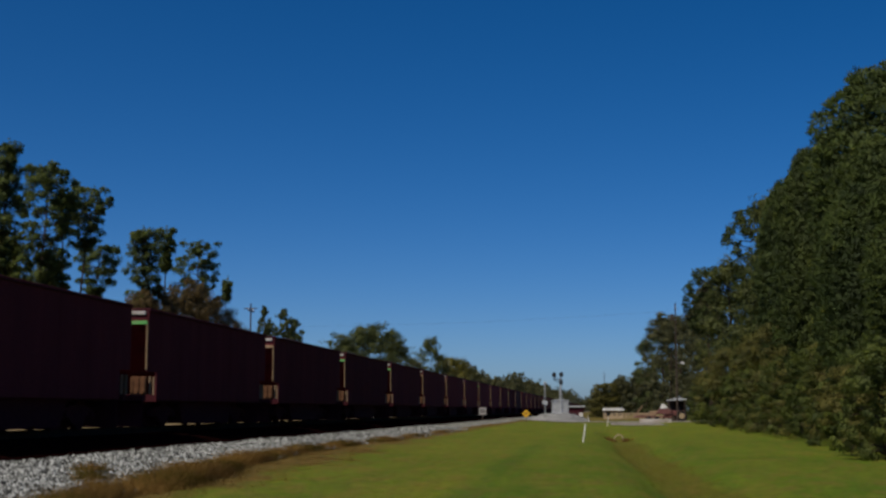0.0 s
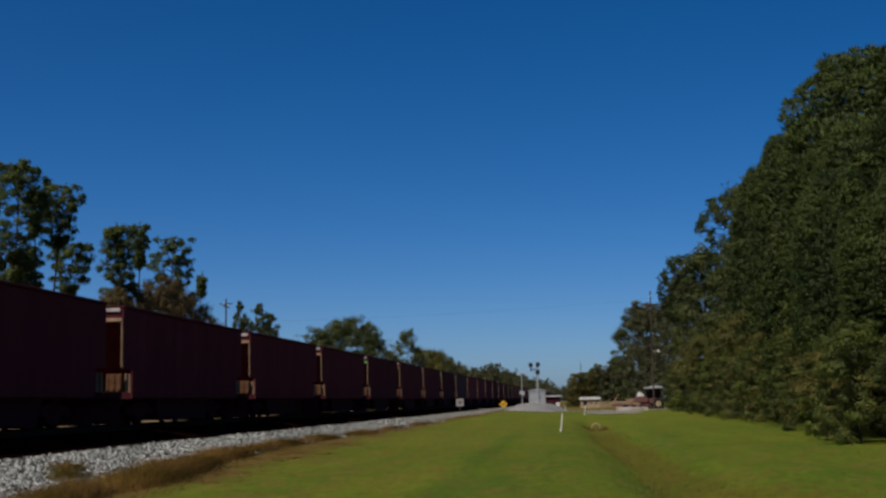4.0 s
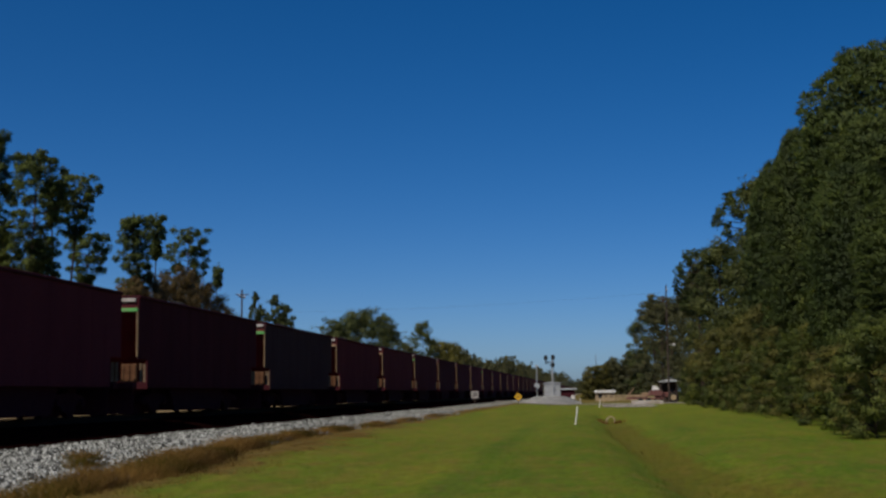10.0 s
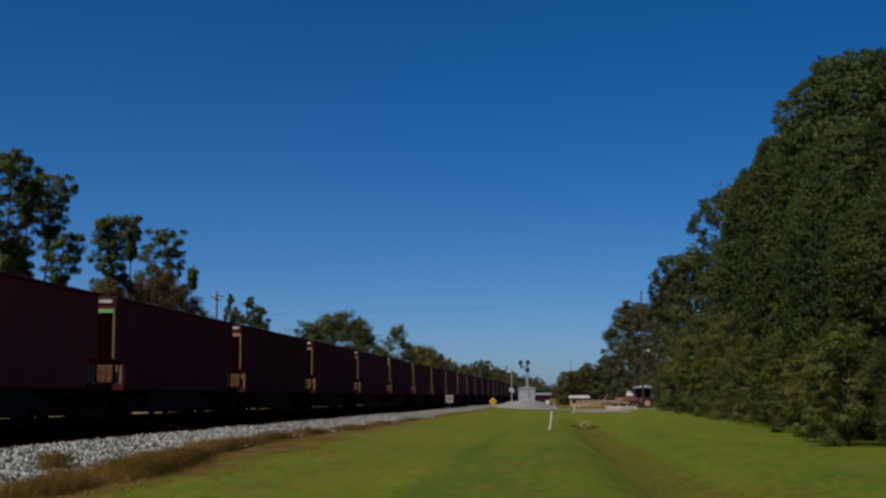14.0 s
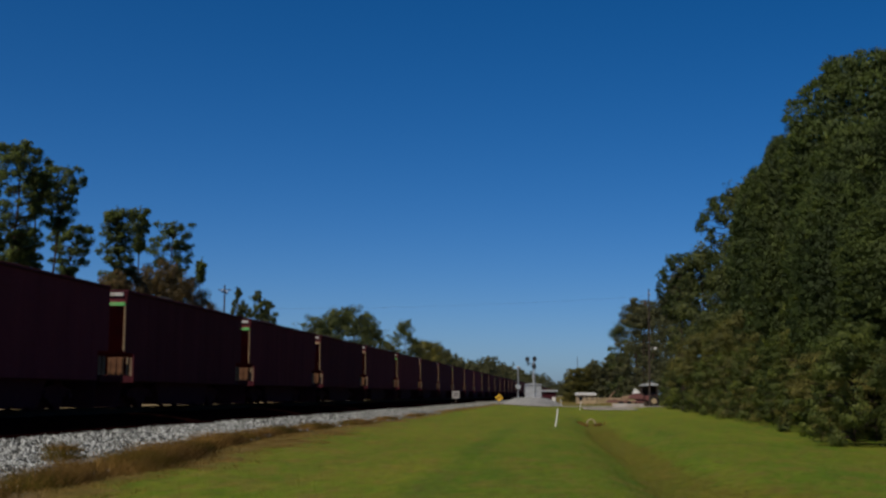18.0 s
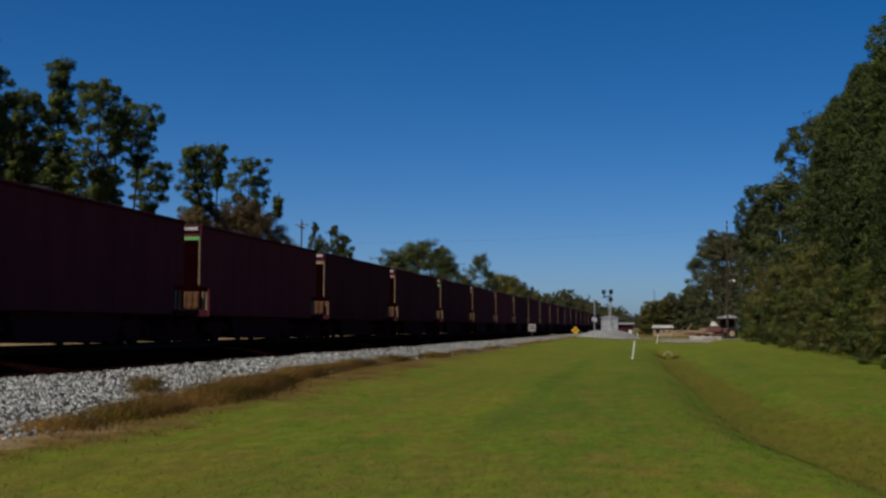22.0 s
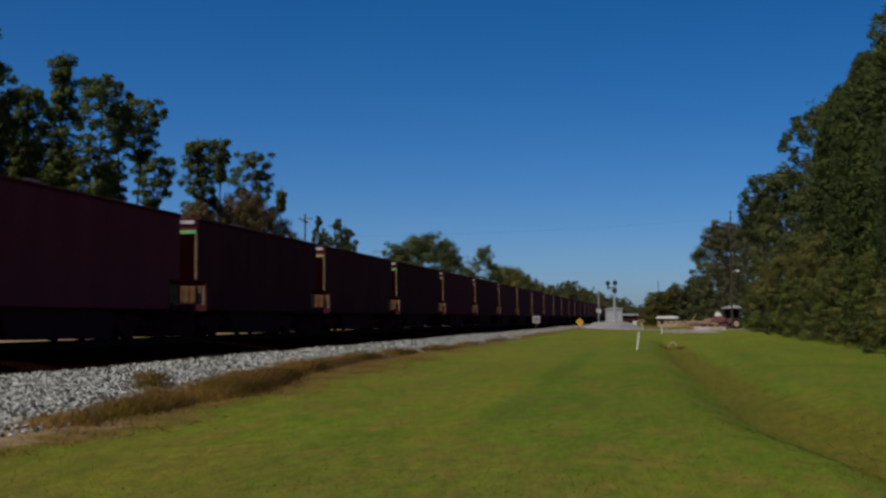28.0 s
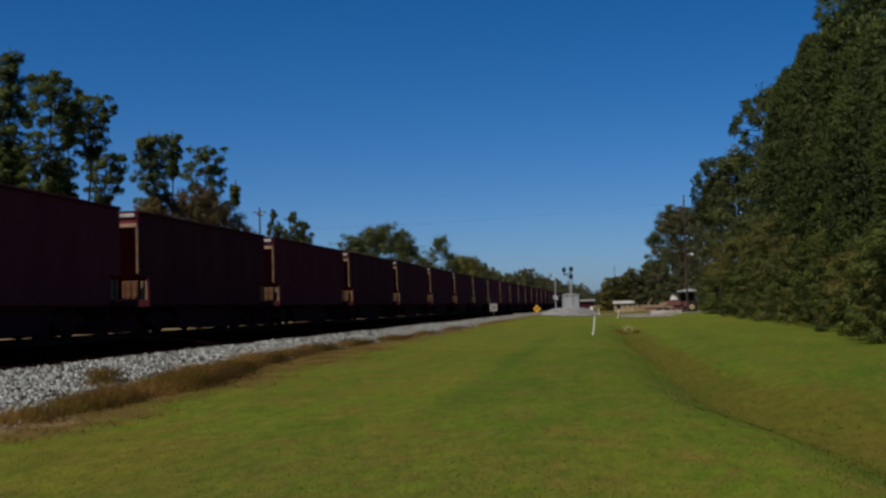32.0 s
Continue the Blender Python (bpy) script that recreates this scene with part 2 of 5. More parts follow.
def stone_material():
    m, nt, b = material("ballast_stone", 0.85)
    geo = nt.nodes.new("ShaderNodeNewGeometry")
    col = ramp(nt, geo.outputs["Random Per Island"], [(0.0, (0.012, 0.012, 0.012)), (0.4, (0.045, 0.045, 0.042)), (0.6, (0.21, 0.215, 0.205)), (1.0, (0.45, 0.46, 0.44))])
    col = mixed(nt, 0.4, col, ramp(nt, noise_node(nt, 30.0, 3), [(0.3, (0.6, 0.6, 0.6)), (0.7, (1.1, 1.1, 1.1))]), "MULTIPLY")
    nt.links.new(col, b.inputs["Base Color"])
    return m


def blades(name, a, b2, c):
    m, nt, b = material(name, 0.9)
    b.inputs["Specular IOR Level"].default_value = 0.1
    geo = nt.nodes.new("ShaderNodeNewGeometry")
    col = ramp(nt, geo.outputs["Random Per Island"], [(0.0, a), (0.5, b2), (1.0, c)])
    col = mixed(nt, 0.6, col, ramp(nt, noise_node(nt, 0.5, 3), [(0.35, (0.6, 0.65, 0.6)), (0.65, (1.15, 1.1, 1.0))]), "MULTIPLY")
    nt.links.new(col, b.inputs["Base Color"])
    tr = nt.nodes.new("ShaderNodeBsdfTranslucent")
    nt.links.new(col, tr.inputs["Color"])
    mx = nt.nodes.new("ShaderNodeMixShader")
    mx.inputs[0].default_value = 0.5
    nt.links.new(b.outputs[0], mx.inputs[1])
    nt.links.new(tr.outputs[0], mx.inputs[2])
    nt.links.new(mx.outputs[0], nt.nodes["Material Output"].inputs["Surface"])
    return m


MAT = dict(
    grass=ground_material(),
    blades=blades("grass_blades", (0.09, 0.125, 0.009), (0.122, 0.155, 0.012), (0.19, 0.18, 0.032)),
    straw=blades("dry_weeds", (0.17, 0.095, 0.027), (0.26, 0.146, 0.042), (0.37, 0.23, 0.082)),
    rank=blades("rank_grass", (0.08, 0.085, 0.01), (0.11, 0.088, 0.014), (0.15, 0.098, 0.024)),
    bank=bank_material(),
    fine_gravel=gravel_material("fine_gravel", (0.2, 0.2, 0.2), (0.42, 0.42, 0.41), 9.0),
    road=gravel_material("worn_road", (0.22, 0.2, 0.17), (0.4, 0.37, 0.32), 5.0),
    stone=stone_material(),
    car=worn("sooty_car_paint", (0.097, 0.0198, 0.027), (0.124, 0.0268, 0.033), 0.85, 0.0, 0.8, (0.35, 0.7), (1, 1, 0.35), 0.7),
    car_grey=worn("faded_grey_paint", (0.078, 0.04, 0.042), (0.066, 0.03, 0.033), 0.85, 0.0, 1.0, (0.4, 0.7), (1, 1, 0.3)),
    post=worn("pale_end_paint", (0.32, 0.21, 0.125), (0.2, 0.115, 0.06), 0.6, 0.0, 1.4),
    plate=worn("chalky_end_plate", (0.46, 0.42, 0.39), (0.28, 0.23, 0.19), 0.6, 0.0, 1.2),
    green=worn("green_end_paint", (0.09, 0.4, 0.1), (0.2, 0.3, 0.12), 0.6, 0.0, 1.2),
    oxide=worn("red_oxide_paint", (0.17, 0.02, 0.02), (0.09, 0.018, 0.018), 0.85, 0.0, 1.5),
    stile=worn("dull_tan_paint", (0.27, 0.18, 0.11), (0.14, 0.085, 0.05), 0.7, 0.0, 1.4),
    rust=worn("rusty_end_sheet", (0.15, 0.075, 0.042), (0.075, 0.032, 0.018), 0.85, 0.0, 2.5),
    iron=worn("greasy_iron", (0.05, 0.012, 0.018), (0.065, 0.018, 0.022), 0.9, 0.0, 3.0),
    rail=worn("rail_steel", (0.05, 0.03, 0.02), (0.035, 0.022, 0.016), 0.85, 0.0, 2.0),
    tie=worn("creosoted_tie", (0.02, 0.016, 0.014), (0.035, 0.03, 0.026), 0.9, 0.0, 3.0),
    coal=worn("coal", (0.012, 0.012, 0.013), (0.03, 0.03, 0.032), 0.85, 0.0, 6.0),
    pine=leafy("pine_needles", (0.042, 0.064, 0.018), (0.06, 0.086, 0.024), (0.09, 0.112, 0.03), 0.42),
    tuft=leafy("tufted_needles", (0.074, 0.102, 0.03), (0.104, 0.134, 0.038), (0.15, 0.168, 0.05), 0.48),
    broad=leafy("broad_leaves", (0.064, 0.077, 0.026), (0.084, 0.098, 0.031), (0.112, 0.122, 0.038), 0.4),
    # thinning leaves at the wood's end; on farther trees this grey paints in haze
    faded=leafy("fading_hazed_leaves", (0.07, 0.07, 0.036), (0.09, 0.088, 0.042), (0.118, 0.11, 0.052), 0.4),
    bright=leafy("bright_leaves", (0.075, 0.1, 0.014), (0.13, 0.155, 0.024), (0.22, 0.22, 0.045), 0.4),
    gold=leafy("yellowing_leaves", (0.12, 0.11, 0.025), (0.165, 0.145, 0.03), (0.22, 0.185, 0.04), 0.4),
    autumn=leafy("browning_leaves", (0.118, 0.108, 0.034), (0.155, 0.14, 0.042), (0.2, 0.174, 0.054), 0.44),
    russet=leafy("russet_leaves", (0.1, 0.068, 0.03), (0.135, 0.088, 0.036), (0.17, 0.108, 0.044), 0.42),
    bushy=leafy("bush_leaves", (0.072, 0.096, 0.024), (0.096, 0.118, 0.028), (0.135, 0.146, 0.034), 0.46),
    bark=worn("pine_bark", (0.06, 0.043, 0.032), (0.035, 0.026, 0.021), 0.95, 0.0, 4.0, (0.4, 0.65), (1, 1, 0.3)),
    pole=worn("weathered_pole", (0.08, 0.06, 0.05), (0.05, 0.04, 0.035), 0.95, 0.0, 3.0),
    white=worn("white_paint", (0.75, 0.74, 0.72), (0.5, 0.47, 0.42), 0.6, 0.0, 2.5),
    silver=worn("aluminium_paint", (0.55, 0.56, 0.57), (0.4, 0.4, 0.4), 0.45, 0.4, 2.5),
    sign=worn("faded_sign_paint", (0.4, 0.37, 0.36), (0.28, 0.25, 0.24), 0.7, 0.0, 3.0),
    black=worn("black_paint", (0.02, 0.02, 0.022), (0.04, 0.04, 0.04), 0.5, 0.0, 3.0),
    yellow=worn("yellow_sign", (0.75, 0.42, 0.02), (0.55, 0.3, 0.03), 0.5, 0.0, 3.0),
    concrete=worn("old_concrete", (0.36, 0.3, 0.21), (0.24, 0.19, 0.12), 0.9, 0.0, 2.0),
    red=worn("red_machine_paint", (0.17, 0.06, 0.055), (0.12, 0.06, 0.055), 0.6, 0.0, 2.0),
    tan=worn("tan_boards", (0.42, 0.32, 0.2), (0.3, 0.22, 0.14), 0.85, 0.0, 2.0),
    rubber=worn("black_rubber", (0.02, 0.02, 0.02), (0.05, 0.045, 0.04), 0.9, 0.0, 5.0),
    glass=worn("dark_window_glass", (0.02, 0.025, 0.03), (0.03, 0.035, 0.04), 0.1, 0.0, 2.0),
)


# ---- mesh helpers ----
def box(bm, x0, x1, y0, y1, z0, z1, bevel=0.0):
    r = bmesh.ops.create_cube(bm, size=1.0)["verts"]
    bmesh.ops.scale(bm, vec=(x1 - x0, y1 - y0, z1 - z0), verts=r)
    bmesh.ops.translate(bm, vec=((x0 + x1) / 2, (y0 + y1) / 2, (z0 + z1) / 2), verts=r)
    if bevel:
        bmesh.ops.bevel(bm, geom=list({e for v in r for e in v.link_edges}), offset=bevel, segments=1, affect="EDGES")
    return r


def rod(bm, a, b, r0, r1=None, n=8):
    a, b = Vector(a), Vector(b)
    m = Matrix.Translation((a + b) / 2) @ (b - a).to_track_quat("Z", "Y").to_matrix().to_4x4()
    return bmesh.ops.create_cone(bm, cap_ends=True, segments=n, radius1=r0, radius2=r0 if r1 is None else r1, depth=(b - a).length, matrix=m)["verts"]


def slab(bm, pts, axis, lo, hi):
    """A flat outline in two axes, given depth along the third."""
    def at(p, d):
        return (d, p[0], p[1]) if axis == "x" else (p[0], d, p[1]) if axis == "y" else (p[0], p[1], d)
    a = [bm.verts.new(at(p, lo)) for p in pts]
    b = [bm.verts.new(at(p, hi)) for p in pts]
    n = len(pts)
    bm.faces.new(a), bm.faces.new(list(reversed(b)))
    for i in range(n):
        bm.faces.new((a[i], b[i], b[(i + 1) % n], a[(i + 1) % n]))
    bmesh.ops.recalc_face_normals(bm, faces=bm.faces)


def mesh_of(bm, name, mat):
    me = bpy.data.meshes.new(name)
    bm.to_mesh(me)
    bm.free()
    me.materials.append(mat)
    return me


def part(name, bm, mat, parent=None, label=""):
    """Links a bmesh, or a finished mesh, as one object under a thing or part."""
    me = bm if isinstance(bm, bpy.types.Mesh) else mesh_of(bm, name, mat)
    ob = new(name, me)
    ob.parent = parent
    return tagged(ob, label) if label else ob


def built(fn):
    bm = bmesh.new()
    fn(bm)
    return bm


def array_mesh(name, verts, faces, mat, smooth=False):
    """A mesh from arrays; faces all have the same number of corners."""
    me = bpy.data.meshes.new(name)
    verts, faces = np.asarray(verts, dtype=np.float32), np.asarray(faces, dtype=np.int32)
    k = faces.shape[1]
    me.vertices.add(len(verts))
    me.vertices.foreach_set("co", verts.ravel())
    me.loops.add(faces.size)
    me.loops.foreach_set("vertex_index", faces.ravel())
    me.polygons.add(len(faces))
    me.polygons.foreach_set("loop_start", np.arange(0, faces.size, k, dtype=np.int32))
    me.polygons.foreach_set("loop_total", np.full(len(faces), k, dtype=np.int32))
    if smooth:
        me.polygons.foreach_set("use_smooth", np.ones(len(faces), dtype=bool))
    me.materials.append(mat)
    me.update(calc_edges=True)
    me.validate()
    return me


# ---- the lie of the land ----
TRACK_X = -16.0
RAIL_Z = 1.015
TOE_Y = (0, 17, 22, 30, 45, 70, 110, 200, 2000)
TOE_X = (-8.7, -8.85, -9.05, -9.65, -9.9, -9.65, -9.8, -9.8, -9.8)
TOE_H = (0.13, 0.15, 0.18, 0.26, 0.32, 0.26, 0.31, 0.31, 0.31)
DITCH_Y = (-40, 0, 13.5, 16, 18.5, 21.4, 26, 42, 60, 82, 100, 2000)
DITCH_X = (5.5, 4.0, 3.2, 3.0, 2.65, 2.15, 1.8, 1.5, 0.95, 0.85, 0.5, 0.5)


def height(x, y):
    x, y = np.asarray(x, float), np.asarray(y, float)
    tx, th = np.interp(y, TOE_Y, TOE_X), np.interp(y, TOE_Y, TOE_H)
    base = 0.06 + 0.10 * np.clip((x - 4) / 10, 0, 1)
    rise = np.clip((x - tx) / (-4.5 - tx), 0, 1)
    lawn = th + (base - th) * (rise * rise * (3 - 2 * rise))
    dx = np.interp(y, DITCH_Y, DITCH_X)
    fade = np.clip((98 - y) / 8, 0, 1)
    u = (x - dx) / np.where(x < dx, 0.9, 1.6)
    lawn = lawn - 0.44 * fade * np.exp(-u * u)
    k = np.clip((x - tx) / (-12.6 - tx), 0, 1)
    bank = th + (0.58 - th) * k
    far = 0.5 + 0.0 * x
    z = np.where(x > tx, lawn, np.where(x > -12.6, bank, 0.58))
    z = np.where((x < -19.5), far, z)
    return z + 0.02 * np.sin(x * 1.3 + y * 0.31) * np.sin(y * 0.23)


def foot_line(y):
    """The foot of the stone bank."""
    return np.interp(y, TOE_Y, TOE_X) + 0.15 * np.sin(y * 0.9) + 0.12 * np.sin(y * 2.3 + 1)


def verge_line(y):
    """Where the parched band ends and the green lawn begins."""
    return np.maximum(np.interp(y, (0, 16, 25, 45, 90, 200), (-6.7, -6.8, -6.95, -7.7, -8.7, -9.0)) + 0.3 * np.sin(y * 0.7 + 2) + 0.18 * np.sin(y * 2.1) + 0.12 * np.sin(y * 5.7), foot_line(y) + 0.3)


def dryness(x, y):
    """How parched the grass is: beside the ballast, and along the ditch's floor and far side."""
    side = np.clip((verge_line(y) + 0.25 - x) / 0.9, 0, 1)
    side = side * np.clip((x + 13) / 1, 0, 1) * np.clip((170 - y) / 12, 0, 1)
    side = np.maximum(side, 0.9 * ((x < -19.4) & (x > -48)))
    wet = 0.34 * np.clip((19 - y) / 6, 0, 1) * np.clip((2.0 - x) / 3, 0, 1)
    wet = np.maximum(wet, 0.22 * np.clip((-3.0 - x) / 0.5, 0, 1) * np.clip((y - 17) / 5, 0, 1) * np.clip((110 - y) / 40, 0, 1))
    yard = 0.75 * np.clip((y - 180) / 8, 0, 1) * (np.abs(x - 1) < 11)
    return np.maximum(np.maximum(side, wet), yard)


def lushness(x, y):
    """Darker grass where the bank runs out into the lawn, in a long streak, and greener turf on the level part."""
    d = x + 2.6 + 0.009 * (y - 20) + 0.1 * np.sin(y * 0.21)
    streak = np.exp(-(d / np.where(d < 0, 0.35, 0.7)) ** 2) * (0.6 + 0.2 * np.sin(y * 0.33 + 1)) * np.clip((90 - y) / 40, 0, 1) * np.clip((y - 14) / 6, 0, 1)
    flat = 0.3 * np.clip((d + 0.3) / 0.8, 0, 1) * np.clip((y - 12) / 8, 0, 1) * np.clip((110 - y) / 40, 0, 1)
    return np.maximum(streak, flat)


def dampness(x, y):
    """Trodden, matted brown growth on the ditch's floor and its far slope."""
    d = x - np.interp(y, DITCH_Y, DITCH_X) - 0.3
    return np.exp(-(d / np.where(d < 0, 0.6, 0.6)) ** 2) * np.clip((95 - y) / 8, 0, 1) + 0.42 * np.exp(-((d - 1.2) / 1.0) ** 2) * np.clip((34 - y) / 12, 0, 1)


def bareness(x, y):
    """Bare pale soil at the foot of the bank where it is nearest, and in patches beyond the track."""
    return 0.5 * ((x < -19.4) & (x > -60)) + np.exp(-((x + 8.2 + 0.25 * np.sin(y * 1.7)) / 0.65) ** 2 - ((y - 15.8) / 2.2) ** 2)


def stepped(*spans):
    out = []
    for a, b, n in spans:
        out += list(np.linspace(a, b, n, endpoint=False))
    return np.array(out + [spans[-1][1]])


def sheet(name, xs, ys, zf, mat, label, category, kind="structure"):
    gx, gy = np.meshgrid(xs, ys)
    gz = zf(gx, gy)
    v = np.stack([gx, gy, gz], -1).reshape(-1, 3)
    n = len(xs)
    i = (np.arange(len(ys) - 1)[:, None] * n + np.arange(n - 1)[None, :]).ravel()
    f = np.stack([i, i + 1, i + 1 + n, i + n], -1)
    return tagged(new(name, array_mesh(name, v, f, mat, True)), label, category, "", kind)


sheet("ground", stepped((-1500, -100, 14), (-100, -24, 12), (-24, -19.5, 6), (-19.5, -12.6, 10), (-12.6, -6, 40), (-6, 8, 60), (8, 30, 22), (30, 100, 10), (100, 1500, 14)),
      stepped((-1200, -60, 12), (-60, 0, 12), (0, 60, 120), (60, 120, 60), (120, 300, 30), (300, 900, 20), (900, 3000, 10)),
      height, MAT["grass"], "mown green grass verge with a shallow ditch", "grass")
land = bpy.data.meshes["ground"]
co = np.empty(len(land.vertices) * 3, dtype=np.float32)
land.vertices.foreach_get("co", co)
co = co.reshape(-1, 3)
land.attributes.new("dry", "FLOAT", "POINT").data.foreach_set("value", dryness(co[:, 0], co[:, 1]).astype(np.float32))
land.attributes.new("lush", "FLOAT", "POINT").data.foreach_set("value", lushness(co[:, 0], co[:, 1]).astype(np.float32))
land.attributes.new("damp", "FLOAT", "POINT").data.foreach_set("value", dampness(co[:, 0], co[:, 1]).astype(np.float32))
land.attributes.new("bare", "FLOAT", "POINT").data.foreach_set("value", bareness(co[:, 0], co[:, 1]).astype(np.float32))


def bank_height(x, y):
    z = height(x, y)
    t = x - TRACK_X
    crown = np.interp(np.abs(t), (0, 2.0, 2.8, 3.4, 3.6), (0.82, 0.82, 0.74, 0.6, 0.55))
    z = np.where(np.abs(t) < 3.6, np.maximum(crown, z), z)
    return z + 0.03 * np.clip((foot_line(y) - x) / 0.5, 0, 1) + 0.02 * np.sin(x * 5.1 + y * 2.3) * np.sin(x * 2.7 - y * 3.1)


def bank_sheet():
    """Crushed-stone bank of the track: its foot wanders with the grass that creeps into it."""
    ys = stepped((-60, 0, 40), (0, 60, 240), (60, 150, 120), (150, 400, 80), (400, 1600, 60))
    ts = np.linspace(0, 1, 34)
    gy, gt = np.meshgrid(ys, ts, indexing="ij")
    foot = foot_line(gy)
    gx = foot + (-20.0 - foot) * gt
    gz = bank_height(gx, gy) - 0.08 * (gt < 0.001) - 0.3 * (gt > 0.999)
    n = len(ts)
    i = (np.arange(len(ys) - 1)[:, None] * n + np.arange(n - 1)[None, :]).ravel()
    f = np.stack([i, i + n, i + n + 1, i + 1], -1)[:, ::-1]
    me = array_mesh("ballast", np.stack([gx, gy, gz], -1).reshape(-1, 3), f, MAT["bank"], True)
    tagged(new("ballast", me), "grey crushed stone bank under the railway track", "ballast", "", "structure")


bank_sheet()

# ---- track ----
def rails():
    track = tagged(new("railway_track"), "steel rails on dark wooden ties in grey ballast", "railway track", "", "structure")
    prof = [(-0.075, 0), (0.075, 0), (0.075, 0.015), (0.012, 0.04), (0.012, 0.13), (0.037, 0.14), (0.037, 0.175), (-0.037, 0.175), (-0.037, 0.14), (-0.012, 0.13), (-0.012, 0.04), (-0.075, 0.015)]
    me = None
    for side in (-0.7525, 0.7525):
        if me is None:
            bm = bmesh.new()
            slab(bm, prof, "y", -60.0, 1600.0)
            me = mesh_of(bm, "rail", MAT["rail"])
        ob = part("rail", me, None, track)
        ob.location = (TRACK_X + side, 0, RAIL_Z - 0.175)
    tie = mesh_of(built(lambda bm: box(bm, -1.3, 1.3, -0.11, 0.11, -0.12, 0.0, 0.01)), "tie", MAT["tie"])
    for k in range(160):
        ob = part("tie", tie, None, track)
        ob.location = (TRACK_X + 0.02 * math.sin(k * 7.1), 14 + k * 0.52, RAIL_Z - 0.172)


rails()
# ---- the coal train ----
PITCH = 16.18
BODY = 14.66
TOP = 3.83
GREEN = (0, 2, 3, 7, 10, 11, 14, 18, 19, 22, 25, 28, 30, 37, 44, 51)
CARS = 64


def car_meshes():
    """Meshes of one car: its near end stands at y = 0, the rail's top at z = 0."""
    g = {}

    def side(bm):
        # one sheet, folded out into shallow ribs, cut away low at both ends
        z0, cut, rib = 0.9, 0.86, 0.009
        cols = [(0.0, 0.0), (cut, 0.0)]
        for k in range(13):
            y = 1.3 + k * (BODY - 2.6) / 12
            cols += [(y - 0.07, 0.0), (y - 0.05, rib), (y + 0.05, rib), (y + 0.07, 0.0)]
        cols += [(BODY - cut, 0.0), (BODY, 0.0)]
        grid = [[bm.verts.new((x, y, z)) for z in (z0, 1.8, TOP - 0.1)] for y, x in cols]
        for i in range(len(cols) - 1):
            for j in (0, 1):
                if j == 0 and (i == 0 or i == len(cols) - 2):
                    continue
                bm.faces.new((grid[i][j], grid[i + 1][j], grid[i + 1][j + 1], grid[i][j + 1]))
        loose = [v for v in bm.verts if not v.link_faces]
        bmesh.ops.delete(bm, geom=loose, context="VERTS")
        bmesh.ops.solidify(bm, geom=bm.faces[:], thickness=0.04)
    g["side"] = built(side)

    def chord(bm):
        box(bm, -0.09, 0.09, 0.0, BODY, TOP - 0.1, TOP, 0.02)
    g["chord"] = built(chord)
    g["end_chord"] = built(lambda bm: box(bm, -1.5, 1.5, 0.0, 0.14, TOP - 0.08, TOP, 0.02))
    g["end_plate"] = built(lambda bm: box(bm, -1.46, 1.46, -0.03, 0.03, TOP - 0.20, TOP - 0.085, 0.008))
    g["end_sheet"] = built(lambda bm: box(bm, -1.5, 1.5, 0.03, 0.06, 3.40, TOP - 0.1))
    g["end_bar"] = built(lambda bm: box(bm, -1.54, 1.54, -0.05, 0.06, 3.31, 3.43, 0.01))
    g["corner_post"] = built(lambda bm: box(bm, -0.025, 0.025, -0.035, 0.035, 1.86, 3.33, 0.008))
    g["slope_sheet"] = built(lambda bm: slab(bm, [(0.06, 3.40), (0.1, 3.40), (1.25, 1.85), (2.3, 1.0), (2.24, 0.95), (1.2, 1.8)], "x", -1.5, 1.5))

    def end_panel(bm):
        box(bm, -0.26, 0.26, 0.1, 0.16, 1.05, 1.65, 0.01)
        for x in (-0.2, 0.0, 0.2):
            box(bm, x - 0.025, x + 0.025, 0.07, 0.1, 1.07, 1.63)
    g["end_panel"] = built(end_panel)
    g["ladder_stile"] = built(lambda bm: box(bm, -0.03, 0.03, -0.025, 0.025, 1.06, 1.66, 0.008))
    g["end_sill"] = built(lambda bm: (box(bm, -1.45, 1.45, -0.02, 0.26, 0.86, 1.06, 0.02), box(bm, -1.3, 1.3, 0.3, 0.36, 0.06, 0.88), box(bm, -0.3, 0.3, -0.1, 2.6, 0.6, 0.95, 0.02)))

    def coupler(bm):
        box(bm, -0.09, 0.09, -0.75, 0.0, 0.72, 0.9, 0.02)
        box(bm, -0.16, 0.12, -0.78, -0.56, 0.68, 0.95, 0.03)
    g["coupler"] = built(coupler)

    def belly(bm):
        slab(bm, [(3.9, 1.15), (4.5, 0.13), (5.9, 0.1), (6.2, 0.17), (6.5, 0.1), (8.16, 0.1), (8.46, 0.17), (8.76, 0.1), (10.16, 0.13), (10.76, 1.15)], "x", -1.3, 1.3)
        box(bm, -0.3, 0.3, 1.0, BODY - 1.0, 0.7, 1.2)
        box(bm, -1.45, 1.45, 1.2, BODY - 1.2, 0.86, 1.1)
    g["belly"] = built(belly)

    def coal(bm):
        n, m = 40, 9
        grid = [[bm.verts.new((-1.45 + 2.9 * i / (m - 1), 0.2 + (BODY - 0.4) * j / (n - 1),
                               3.64 + 0.46 * math.sin(math.pi * i / (m - 1)) * math.sin(math.pi * j / (n - 1)) ** 0.4 + 0.06 * math.sin(j * 2.1 + i) + 0.04 * math.sin(j * 5.3 - i * 2) + 0.05 * math.sin(j * 0.7 + 1)))
                 for i in range(m)] for j in range(n)]
